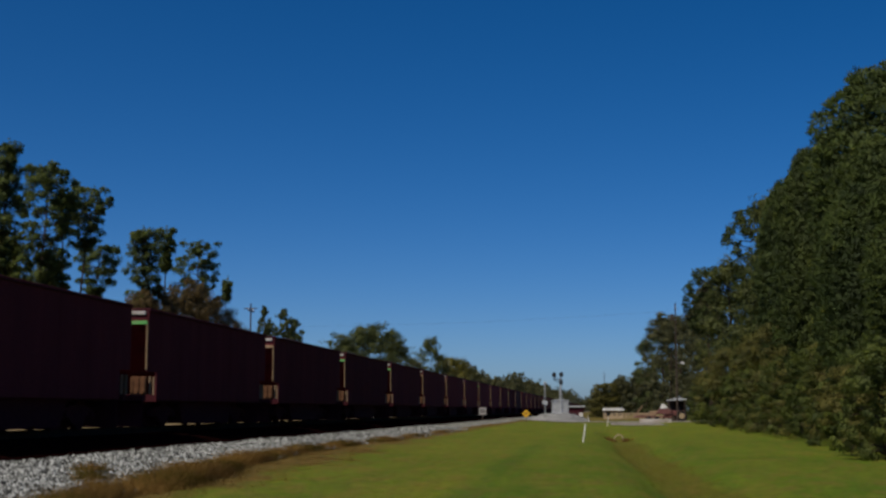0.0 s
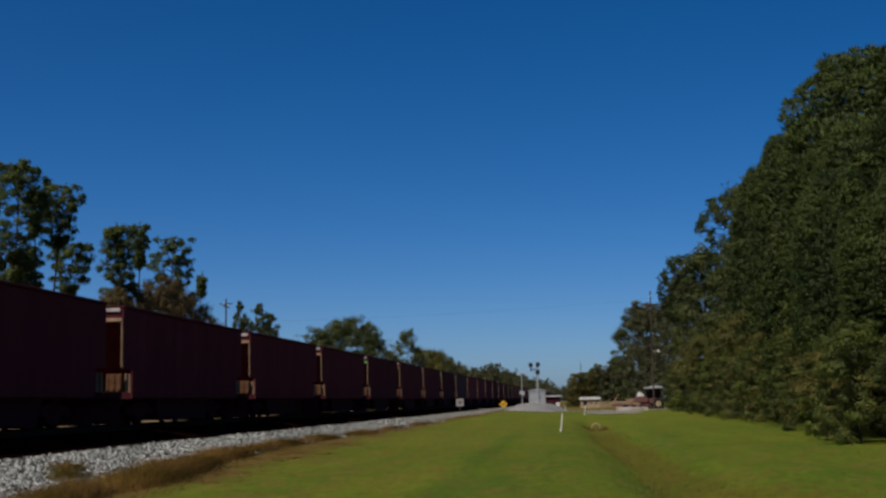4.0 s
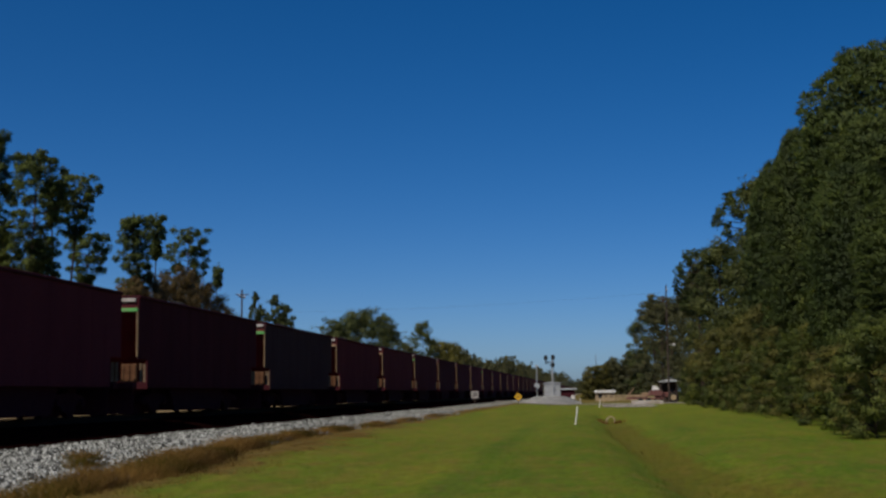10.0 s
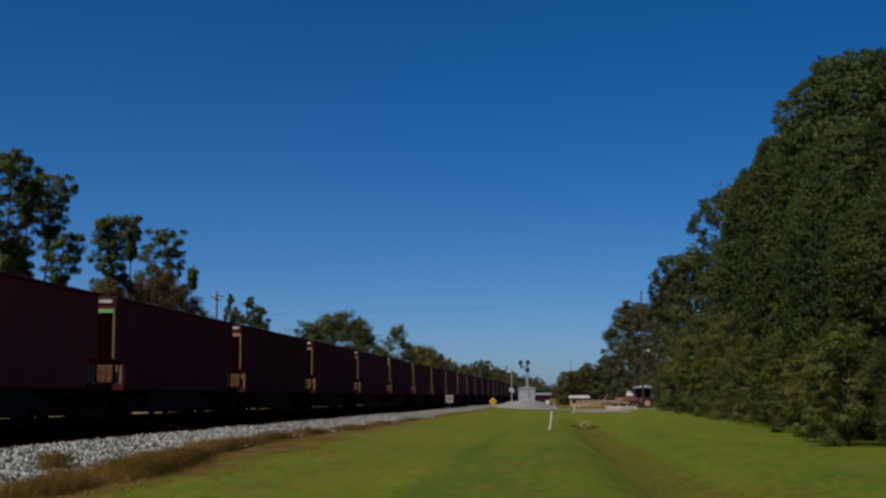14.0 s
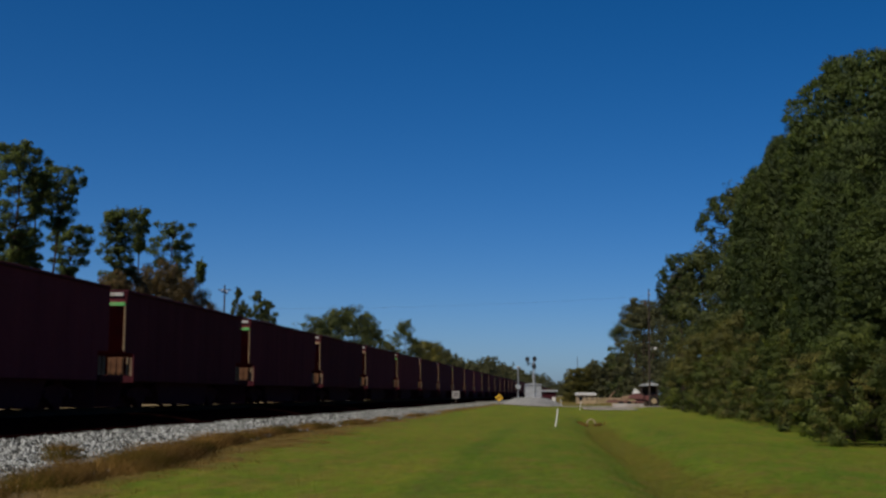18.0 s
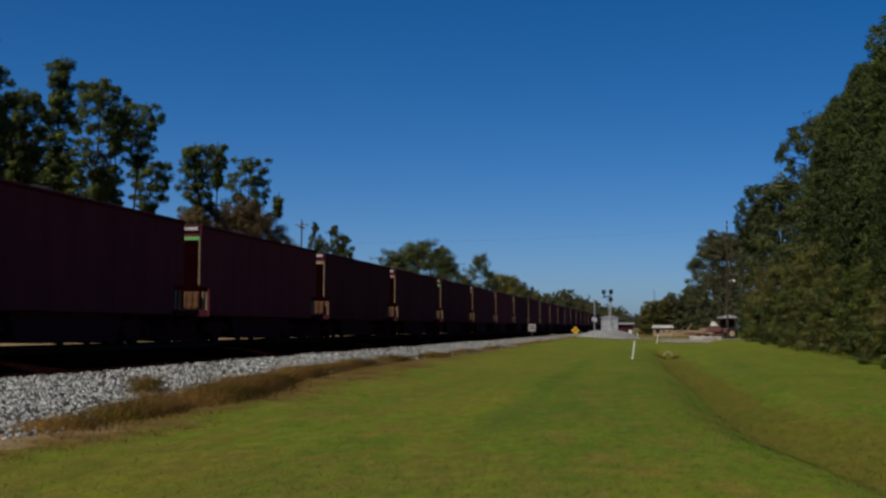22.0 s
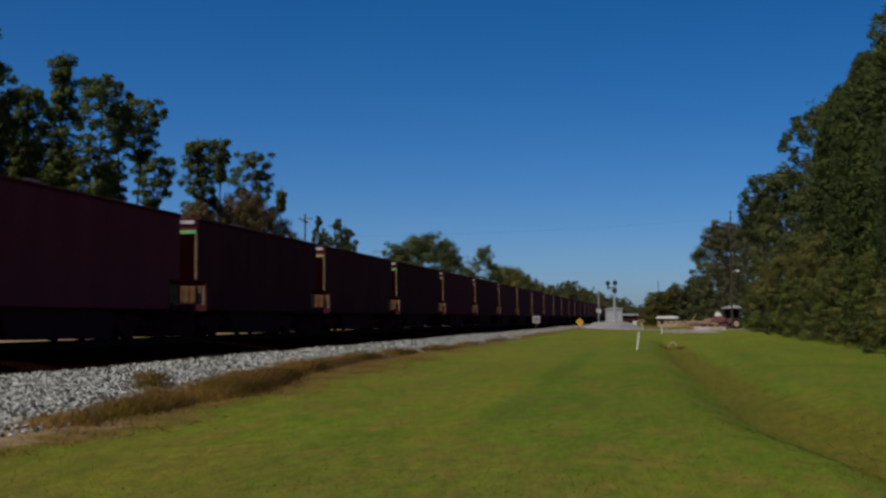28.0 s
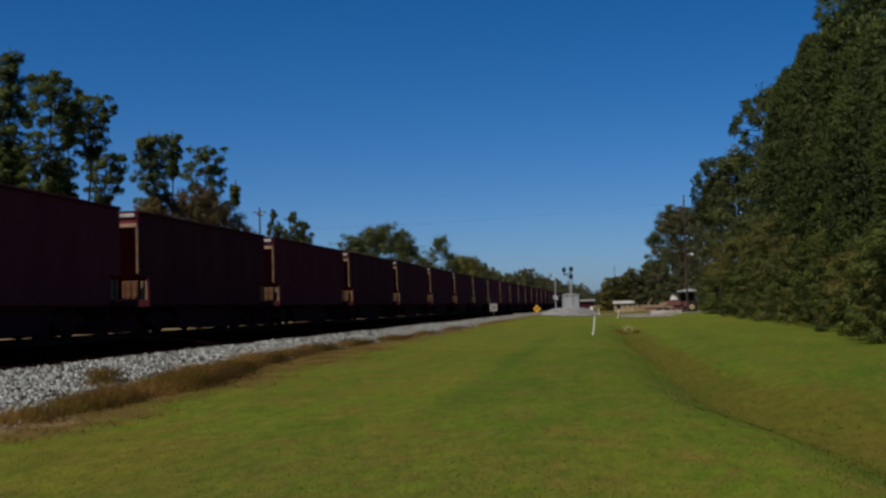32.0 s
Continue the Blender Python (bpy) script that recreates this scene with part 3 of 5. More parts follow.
        for j in range(n - 1):
            for i in range(m - 1):
                bm.faces.new((grid[j][i], grid[j][i + 1], grid[j + 1][i + 1], grid[j + 1][i]))
    g["coal"] = built(coal)

    def frame_side(bm):
        slab(bm, [(-1.25, 0.42), (-1.1, 0.62), (-0.45, 0.72), (0.45, 0.72), (1.1, 0.62), (1.25, 0.42), (1.05, 0.32), (0.62, 0.42), (0.4, 0.2), (-0.4, 0.2), (-0.62, 0.42), (-1.05, 0.32)], "x", -0.08, 0.08)
        for y in (-0.89, 0.89):
            rod(bm, (-0.1, y, 0.46), (0.16, y, 0.46), 0.13, 0.11, 10)
        for y in (-0.14, 0.0, 0.14):
            rod(bm, (0.02, y, 0.3), (0.02, y, 0.58), 0.06, None, 8)
    g["side_frame"] = built(frame_side)

    def wheel(bm):
        rod(bm, (-0.065, 0, 0), (0.065, 0, 0), 0.455, 0.45, 24)
        rod(bm, (-0.09, 0, 0), (-0.065, 0, 0), 0.485, 0.48, 24)
        rod(bm, (0.06, 0, 0), (0.1, 0, 0), 0.14, 0.12, 12)
    g["wheel"] = built(wheel)
    g["axle"] = built(lambda bm: rod(bm, (-0.95, 0, 0), (0.95, 0, 0), 0.075, None, 10))
    g["bolster"] = built(lambda bm: slab(bm, [(-1.7, 0.85), (-1.7, 0.45), (-1.45, 0.1), (-0.3, 0.04), (0.3, 0.04), (1.45, 0.1), (1.7, 0.45), (1.7, 0.85)], "x", -0.62, 0.62))
    mats = dict(side="car", chord="iron", end_chord="iron", end_plate="plate", end_sheet="car", end_bar="post", corner_post="post", slope_sheet="oxide", end_panel="rust",
                ladder_stile="stile", end_sill="iron", coupler="iron", belly="iron", coal="coal", side_frame="iron", wheel="iron", axle="iron", bolster="iron")
    return {k: mesh_of(bm, k, MAT[mats[k]]) for k, bm in g.items()}


def coal_car():
    g = car_meshes()
    car = tagged(new("coal_car"), "soot-dark steel coal car rolling along the track", "train car", "cars of the coal train")

    def put(name, where=(0, 0, 0), turn=0.0, parent=None, label=""):
        ob = part(name, g[name], None, parent or car, label)
        ob.matrix_basis = pose(*where, 0, 0, turn)
        return ob
    put("side", (1.57, 0, 0))
    put("side", (-1.57, BODY, 0), 180)
    put("chord", (1.54, 0, 0)), put("chord", (-1.54, 0, 0))
    put("belly"), put("coal", label="heaped black coal")
    for y, turn in ((0, 0), (BODY, 180)):
        for name in ("end_chord", "end_sheet", "end_bar", "slope_sheet", "end_sill", "coupler"):
            put(name, (0, y, 0), turn)
        put("end_plate", (0, y, 0), turn, None, "chalky white end plate")
        s = -1 if turn else 1
        for x in (-1.24, 1.24):
            put("end_panel", (x, y, 0), turn, None, "rusty orange end panel")
        for x in (-1.51, 1.51):
            put("corner_post", (x * 1.015, y, 0), turn, None, "pale painted corner post")
            for dy in (0.3, 0.66):
                put("ladder_stile", (x * 1.03, y + s * dy, 0), turn)
    for y in (2.9, BODY - 2.9):
        truck = put("bolster", (0, y, 0))
        for x, turn in ((1.05, 0), (-1.05, 180)):
            put("side_frame", (x, 0, 0), turn, truck)
        for dy in (-0.89, 0.89):
            put("axle", (0, dy, 0.455), 0, truck)
            for x, turn in ((0.75, 0), (-0.75, 180)):
                put("wheel", (x, dy, 0.455), turn, truck)
    return car


TRAIN = []


def train():
    first = coal_car()
    green_bar = first_mesh("end_bar").copy()
    green_bar.materials[0] = MAT["green"]
    pale_side = first_mesh("side").copy()
    pale_side.materials[0] = MAT["car_grey"]
    for n in range(-1, CARS):
        car = first if n == -1 else copy_thing(first, pose(TRACK_X, 40 + n * PITCH, RAIL_Z))
        TRAIN.append((n, car))
        if n in GREEN:
            for o in car.children:
                if o.name.startswith("end_bar"):
                    o.data = green_bar
            tagged(car, "soot-dark steel coal car with a green end bar")
        if n == 11:
            for o in car.children:
                if o.name.startswith("side"):
                    o.data = pale_side
            tagged(car, "faded grey steel coal car with a green end bar")


def first_mesh(name):
    return bpy.data.meshes[name]


train()


# ---- plants ----
def leaf_arrays(centres, radii, per, length, width, rng, flat=1.0, outward=None, hollow=0.5):
    """Leaves as small quads set round clump centres; returns corners, faces and soft normals that follow the clumps."""
    n = len(centres) * per
    c = np.repeat(centres, per, 0)
    r = np.repeat(radii, per)
    d = rng.normal(size=(n, 3))
    d /= np.linalg.norm(d, axis=1, keepdims=True)
    rad = r * (hollow + (1 - hollow) * rng.random(n))
    p = c + d * rad[:, None] * np.array([1, 1, flat])
    # each leaf lies across its clump's outward direction, tilted at random
    out = d if outward is None else d * 0.7 + np.repeat(outward, per, 0) * 0.8
    face = out + rng.normal(size=(n, 3)) * 0.32
    face[:, 2] += 0.2
    face /= np.linalg.norm(face, axis=1, keepdims=True)
    axis = np.cross(face, rng.normal(size=(n, 3)))
    axis /= np.linalg.norm(axis, axis=1, keepdims=True) + 1e-9
    other = np.cross(face, axis)
    ln = length * rng.uniform(0.6, 1.3, n)[:, None]
    wd = width * rng.uniform(0.6, 1.3, n)[:, None]
    v = np.stack([p - axis * ln * 0.5, p - other * wd * 0.5, p + axis * ln * 0.5, p + other * wd * 0.5], 1).reshape(-1, 3)
    soft = face * 0.14 + out
    soft /= np.linalg.norm(soft, axis=1, keepdims=True) + 1e-9
    return v, np.arange(n * 4).reshape(n, 4), np.repeat(soft, 4, 0)


def leaf_mesh(name, arrays, mat):
    v, f, soft = arrays
    me = array_mesh(name, v, f, mat, True)
    me.normals_split_custom_set_from_vertices(soft.astype(np.float32))
    return me


def limb_mesh(name, trunk, limbs, mat):
    """Tapered rods along a bent trunk and its limbs: each a list of (point, radius)."""
    bm = bmesh.new()
    for line in [trunk] + limbs:
        n = 8 if line is trunk else 5
        rings = []
        for i, (p, r) in enumerate(line):
            p = Vector(p)
            q = Vector(line[min(i + 1, len(line) - 1)][0]) - Vector(line[max(i - 1, 0)][0])
            m = q.to_track_quat("Z", "Y").to_matrix()
            rings.append([bm.verts.new(p + m @ Vector((r * math.cos(a), r * math.sin(a), 0))) for a in [2 * math.pi * k / n for k in range(n)]])
        for u, w in zip(rings, rings[1:]):
            for k in range(n):
                bm.faces.new((u[k], u[(k + 1) % n], w[(k + 1) % n], w[k]))
    return mesh_of(bm, name, mat)


def make_tree(seed, tall, bare, spread, clumps, per, leaf, mat, label, category="tree", top_round=0.6, clump_r=(0.5, 1.0), name="tree", lean=0.0, flat=0.7, inner=0.35, plumes=1, hollow=0.5, crest=60, sprigs=0, stem=1.0):
    """A tree at the origin: bare part of the trunk, crown of clumps at the ends of limbs."""
    rng = np.random.default_rng(seed)
    trunk = []
    for k in range(9):
        f = k / 8
        trunk.append(((lean * f + 0.25 * math.sin(seed + f * 4) * f, 0.25 * math.cos(seed * 2 + f * 3) * f, tall * 0.95 * f - 0.1 * (k == 0)), stem * (0.012 * tall * (1 - f * 0.88) + 0.02)))
    limbs, centres, radii, outs = [], [], [], []
    for k in range(clumps):
        f = bare + (1 - bare) * rng.random() ** 0.8
        g = (f - bare) / (1 - bare)
        reach = spread * (math.sin(math.pi * min(1, 0.14 + 0.86 * g)) ** top_round) * (rng.uniform(inner, 0.97) if k % 5 else rng.uniform(0.1, 0.7))
        ang = rng.random() * 2 * math.pi
        base = np.array([lean * f, 0, tall * max(0.05, f - 0.07)])
        tip = np.array([lean * f + reach * math.cos(ang), reach * math.sin(ang), tall * f + rng.normal() * 0.25])
        if k % 2 == 0:
            mid = (base + tip) / 2 + np.array([0, 0, 0.12 * reach])
            limbs.append([(tuple(base), 0.03 + 0.005 * spread * (1 - g)), (tuple(mid), 0.022), (tuple(tip), 0.01)])
        r = rng.uniform(*clump_r)
        away = np.array([math.cos(ang), math.sin(ang), 0.5])
        for q in range(plumes):
            off = rng.normal(size=3)
            off *= 0.72 * r * rng.random() ** 0.4 / np.linalg.norm(off)
            if q == 0:
                off *= 0
            centres.append(tip + off * np.array([1, 1, 0.75]))
            radii.append(r * (0.6 if q == 0 else rng.uniform(0.32, 0.5)))
            outs.append(away * 0.5 + off / r)
    for k in range(max(3, clumps * plumes // crest)):
        f = rng.random()
        ang, rad = rng.random() * 2 * math.pi, spread * 0.85 * math.sqrt(rng.random() * (1 - f * f))
        centres.append(np.array([lean + rad * math.cos(ang), rad * math.sin(ang), tall * (0.86 + 0.13 * f)]))
        radii.append(clump_r[0] * rng.uniform(0.45, 0.7))
        outs.append(np.array([0, 0, 1.0]))
    arrays = leaf_arrays(np.array(centres), np.array(radii), per, leaf[0], leaf[1], rng, flat, np.array(outs), hollow)
    tree = tagged(new(name), label, category)
    part("trunk", limb_mesh("trunk", trunk, limbs, MAT["bark"]), None, tree)
    part("crown", leaf_mesh("crown", arrays, MAT[mat]), None, tree)
    if sprigs:
        pick = rng.choice(len(centres), sprigs * 3, replace=False)
        c = np.array(centres)[pick] + np.array(outs)[pick] * np.array(radii)[pick][:, None] * 0.9
        growth = part("new_growth", leaf_mesh("new_growth", leaf_arrays(c, np.full(len(c), 0.2), 26, 0.13, 0.08, rng, 1.2), MAT["bright"]), None, tree)
        tagged(growth, "yellow-green sprigs of new growth", "", "", "stuff")
    return tree


def spray_arrays(centres, radii, outs, skins, per, width, rng, rise=0.4):
    """Needles that spring from the tufts' centres, outwards and up: each a slim diamond."""
    n = len(centres) * per
    c, r, o = np.repeat(centres, per, 0), np.repeat(radii, per)[:, None], np.repeat(outs, per, 0)
    d = rng.normal(size=(n, 3))
    d = d / np.linalg.norm(d, axis=1, keepdims=True) + 0.4 * o
    d[:, 2] += rise
    d /= np.linalg.norm(d, axis=1, keepdims=True)
    side = np.cross(d, rng.normal(size=(n, 3)))
    side *= width * rng.uniform(0.35, 0.65, (n, 1)) / (np.linalg.norm(side, axis=1, keepdims=True) + 1e-9)
    mid = c + d * r * 0.62
    v = np.stack([c + d * r * 0.15, mid + side, c + d * r * rng.uniform(0.7, 1.2, (n, 1)), mid - side], 1).reshape(-1, 3)
    soft = d * 0.45 + np.repeat(skins, per, 0) + rng.normal(size=(n, 3)) * 0.12
    soft /= np.linalg.norm(soft, axis=1, keepdims=True) + 1e-9
    return v, np.arange(n * 4).reshape(n, 4), np.repeat(soft, 4, 0)


def make_pine(seed, tall, bare, radius, mat, label, gap=0.6, whorl=6, drop=0.0, tuft=0.42, per=26, width=0.06, peak=0.35, foot=0.6, lean=0.0, upturn=0.35, stem=0.011, sprigs=0, fill=0.75, cloud=0.0, puffs=20, even=0.62, rise=0.4, shell=0, name="pine_tree"):
    """A pine at the origin: whorls of limbs round a slightly bent trunk, tufts of needles along their outer parts, a rounded top."""
    rng = np.random.default_rng(seed)
    bend = rng.normal(size=4) * 0.16

    def axis(h):
        f = h / tall
        return np.array([lean * f ** 1.6 + bend[0] * math.sin(f * 5 + bend[1] * 9), bend[2] * math.sin(f * 4 + bend[3] * 9), h])
    trunk = [(tuple(axis(tall * k / 10) - np.array([0, 0, 0.2 * (k == 0)])), stem * tall * (1 - 0.88 * k / 10) + 0.015) for k in range(11)]
    limbs, cs, rs, outs, skins = [], [], [], [], []

    def tuft_at(p, r, out, puff=None):
        cs.append(p), rs.append(r), outs.append(out)
        away = p - axis(min(p[2], tall))
        g = max(0.0, (p[2] / tall - bare) / (1 - bare))
        skins.append(np.array([away[0], away[1], 0.0]) / (np.linalg.norm(away[:2]) + 0.3) + np.array([0, 0, 0.15 + 0.8 * g * g]) + (0 if puff is None else puff))

    def girth(g):
        return foot + (1 - foot) * g / peak if g < peak else max(0.0, 1 - ((g - peak) / (1.04 - peak)) ** 2.3) ** 0.6
    # a dense outer coat of upright plumes, drawn into masses with hollows between
    waves = [(int(rng.integers(2, 7)), rng.uniform(0.8, 2.6), rng.random() * 6.28) for k in range(5)]
    while len(cs) < shell:
        g, ang = rng.random(), rng.random() * 6.28
        if rng.random() > girth(g) + 0.12:
            continue
        h = tall * (bare + (1 - bare) * g)
        swell = sum(math.sin(n * ang + m * h + p) for n, m, p in waves) / 5
        reach = radius * girth(g) * (0.93 + 0.2 * swell - 0.3 * rng.random() ** 2.5)
        flat = np.array([math.cos(ang), math.sin(ang), 0.0])
        if len(cs) % 5 == 0:
            tuft_at(axis(h) + flat * reach * rng.uniform(0.45, 0.75), tuft * 1.6, flat * 0.6)
        else:
            tuft_at(axis(h) + flat * reach, tuft * rng.uniform(0.7, 1.15), flat * 0.6)
    h = bare * tall
    while h < tall * 0.97:
        g = (h / tall - bare) / (1 - bare)
        shape = girth(g)
        turn = rng.random() * 6.28
        for k in range(whorl):
            if rng.random() < drop:
                continue
            ang = turn + 6.28 * k / whorl + rng.normal() * 0.35
            reach = max(0.25, radius * shape * rng.uniform(even, 1.08))
            start = axis(h + rng.uniform(-0.3, 0.3) * gap)
            flat = np.array([math.cos(ang), math.sin(ang), 0.0])
            tip = start + flat * reach + np.array([0, 0, reach * upturn * (0.25 + 1.2 * g) + rng.normal() * 0.1])
            if rng.random() < 0.55:
                limbs.append([(tuple(start), 0.018 + 0.011 * reach), (tuple(start * 0.5 + tip * 0.5 - np.array([0, 0, 0.05 * reach])), 0.012 + 0.005 * reach), (tuple(tip), 0.008)])
            if shell:
                continue
            tuft_at(tip, tuft * rng.uniform(0.85, 1.25), flat + np.array([0, 0, 0.3]))
            if cloud:
                # foliage gathered in rounded clouds at the limb's end
                size = cloud * rng.uniform(0.75, 1.3)
                for j in range(puffs):
                    off = rng.normal(size=3)
                    off *= rng.random() ** 0.4 / np.linalg.norm(off)
                    tuft_at(tip - flat * 0.6 * size + off * size * np.array([1.0, 1.0, 0.8]), tuft * rng.uniform(0.7, 1.05), off * 0.7 + np.array([0, 0, 0.3]), off * 0.8)
            for j in range(0 if cloud else int(reach / (tuft * fill))):
                f = 1 - 0.62 * rng.random() ** 1.3
                across = np.array([-flat[1], flat[0], 0.0]) * rng.normal() * 0.26 * reach * f
                tuft_at(start + (tip - start) * f + across + np.array([0, 0, rng.uniform(-0.1, 0.25) * tuft]), tuft * rng.uniform(0.6, 1.05), flat * 0.7 + across * 0.4 + np.array([0, 0, 0.5]))
        h += gap * rng.uniform(0.75, 1.25)
    for k in range(6):
        tuft_at(axis(tall * (0.955 + 0.011 * k)) + rng.normal(size=3) * np.array([0.2, 0.2, 0.05]) * tuft, tuft * (1.0 - 0.08 * k), np.array([0, 0, 1.0]))
    tree = tagged(new(name), label, "tree")
    part("trunk", limb_mesh("trunk", trunk, limbs, MAT["bark"]), None, tree)
    cs, rs, outs = np.array(cs), np.array(rs), np.array(outs)
    part("crown", leaf_mesh("crown", spray_arrays(cs, rs, outs, np.array(skins), per, width, rng, rise), MAT[mat]), None, tree)
    if sprigs:
        pick = rng.choice(len(cs), sprigs, replace=False)
        c = cs[pick] + outs[pick] * rs[pick][:, None] * 0.8
        growth = part("new_growth", leaf_mesh("new_growth", leaf_arrays(c, np.full(len(c), 0.22), 22, 0.13, 0.08, rng, 1.2), MAT["bright"]), None, tree)
        tagged(growth, "yellow-green sprigs of new growth", "", "", "stuff")
    return tree


def plant(proto, spots, group):
    """Copies of a tree at (x, y, scale, turn); the first spot takes the tree itself."""
    for k, (x, y, s, a) in enumerate(spots):
        ob = proto if k == 0 else copy_thing(proto, Matrix.Identity(4))
        ob.matrix_basis = pose(x, y, float(height(x, y)) - 0.05, 0, 0, a)
        ob.scale = s if isinstance(s, tuple) else (s, s, s)
        tagged(ob, "", "", group)


def wood_edge():
    """Tall dense pines and leafy trees that edge the lawn."""
    near, far = dict(gap=0.9, whorl=5, shell=7000, tuft=0.36, per=20, width=0.05, peak=0.62, foot=0.85, even=0.7, rise=0.9, upturn=0.2), dict(gap=0.9, whorl=5, shell=2600, tuft=0.42, per=18, width=0.065, peak=0.45, foot=0.8, even=0.7, rise=0.8, upturn=0.2)
    kw = dict(inner=0.7, plumes=7, hollow=0.55, crest=5)
    kinds = [make_pine(11, 17.0, 0.03, 3.5, "pine", "tall dense dark green pine at the wood's edge", sprigs=70, **near),
             make_pine(12, 17.0, 0.05, 3.2, "pine", "tall dense dark green pine at the wood's edge", sprigs=40, **near),
             make_pine(15, 17.0, 0.05, 3.3, "pine", "tall dark green pine along the wood's edge", **far),
             make_pine(16, 17.0, 0.12, 3.0, "pine", "tall dark green pine along the wood's edge", **far),
             make_tree(13, 16.0, 0.04, 3.2, 80, 18, (0.27, 0.17), "broad", "tall leafy green tree at the wood's edge", clump_r=(1.0, 1.6), name="broadleaf_tree", top_round=0.5, **kw),
             make_tree(14, 16.0, 0.04, 3.2, 80, 18, (0.27, 0.17), "faded", "tall thinning grey-brown tree at the wood's end", clump_r=(0.8, 1.4), name="broadleaf_tree", top_round=0.5, **kw),
             make_pine(17, 17.0, 0.6, 3.3, "pine", "tall dark pine with a round crown on a bare trunk", **{**far, "peak": 0.4, "drop": 0.06, "foot": 0.6, "whorl": 6, "cloud": 0.6, "tuft": 0.32, "shell": 0, "gap": 0.6, "even": 0.76})]
    tall_of = (17.0, 17.0, 17.0, 17.0, 16.0, 16.0, 17.0)
    rng = np.random.default_rng(3)
    # x, y, height, width in proportion, kind
    # the near end of the wood
    rows = [(24.0, 47.5, 12.5, 0.95, 2), (28, 48, 15, 1.1, 3), (20.5, 48.5, 12.0, 0.85, 3), (16.8, 49.5, 11.5, 0.8, 2), (13.4, 51.0, 10.5, 0.75, 1), (11.4, 47.0, 8.5, 0.66, 0), (13.6, 46.5, 9.0, 0.66, 1), (10.7, 54.0, 10.5, 0.62, 1), (23.0, 54.0, 14.5, 1.0, 3), (12.4, 57.0, 13.0, 0.8, 0), (18.9, 58.0, 15.0, 1.0, 2), (17.2, 63.0, 17.3, 1.0, 1), (13.9, 62.0, 17.35, 1.22, 0), (20, 66, 16.5, 1.0, 3), (11.4, 69.3, 15.0, 0.7, 1), (11.6, 75.0, 13.0, 0.72, 3), (14.0, 76.0, 16.0, 0.9, 2), (19, 82, 18, 1.1, 2), (12.0, 83.9, 15.8, 0.75, 3), (11.8, 90.9, 16.0, 0.75, 4), (14.0, 97.0, 17.0, 0.9, 2)]
    # the wood towards the crossing
    rows += [(11.8, 101.0, 11.6, 0.75, 4), (19, 104, 19, 1.1, 2), (12.5, 111.1, 17.9, 0.8, 6), (11.6, 119.0, 14.6, 0.9, 4), (13.6, 123.0, 12.8, 0.95, 4), (13.2, 105.0, 11.8, 0.95, 4), (15.5, 116.0, 14.0, 1.0, 2), (10.4, 130.0, 15.0, 0.72, 6), (19, 130, 18, 1.1, 3), (12.0, 139.0, 14.0, 0.75, 4), (11.6, 152.0, 15.8, 0.6, 5), (12.6, 160.0, 14.5, 0.85, 5), (12.6, 185.0, 15.0, 0.9, 5), (12.0, 205.0, 15.5, 0.95, 5), (11.6, 225.0, 17.0, 1.0, 5), (11.0, 243.0, 18.7, 1.15, 5), (13, 275, 18, 1.2, 4), (9.8, 298.0, 17.0, 0.9, 4), (11.9, 145, 15.0, 0.75, 5), (12.3, 172, 14.5, 0.85, 5)]
    spots = [[] for _ in kinds]
    for x, y, h, w, k in rows:
        spots[k].append((x, y, (w, w, h / tall_of[k]), rng.random() * 360))
    for proto, sp in zip(kinds, spots):
        plant(proto, sp, "woods beside the lawn")


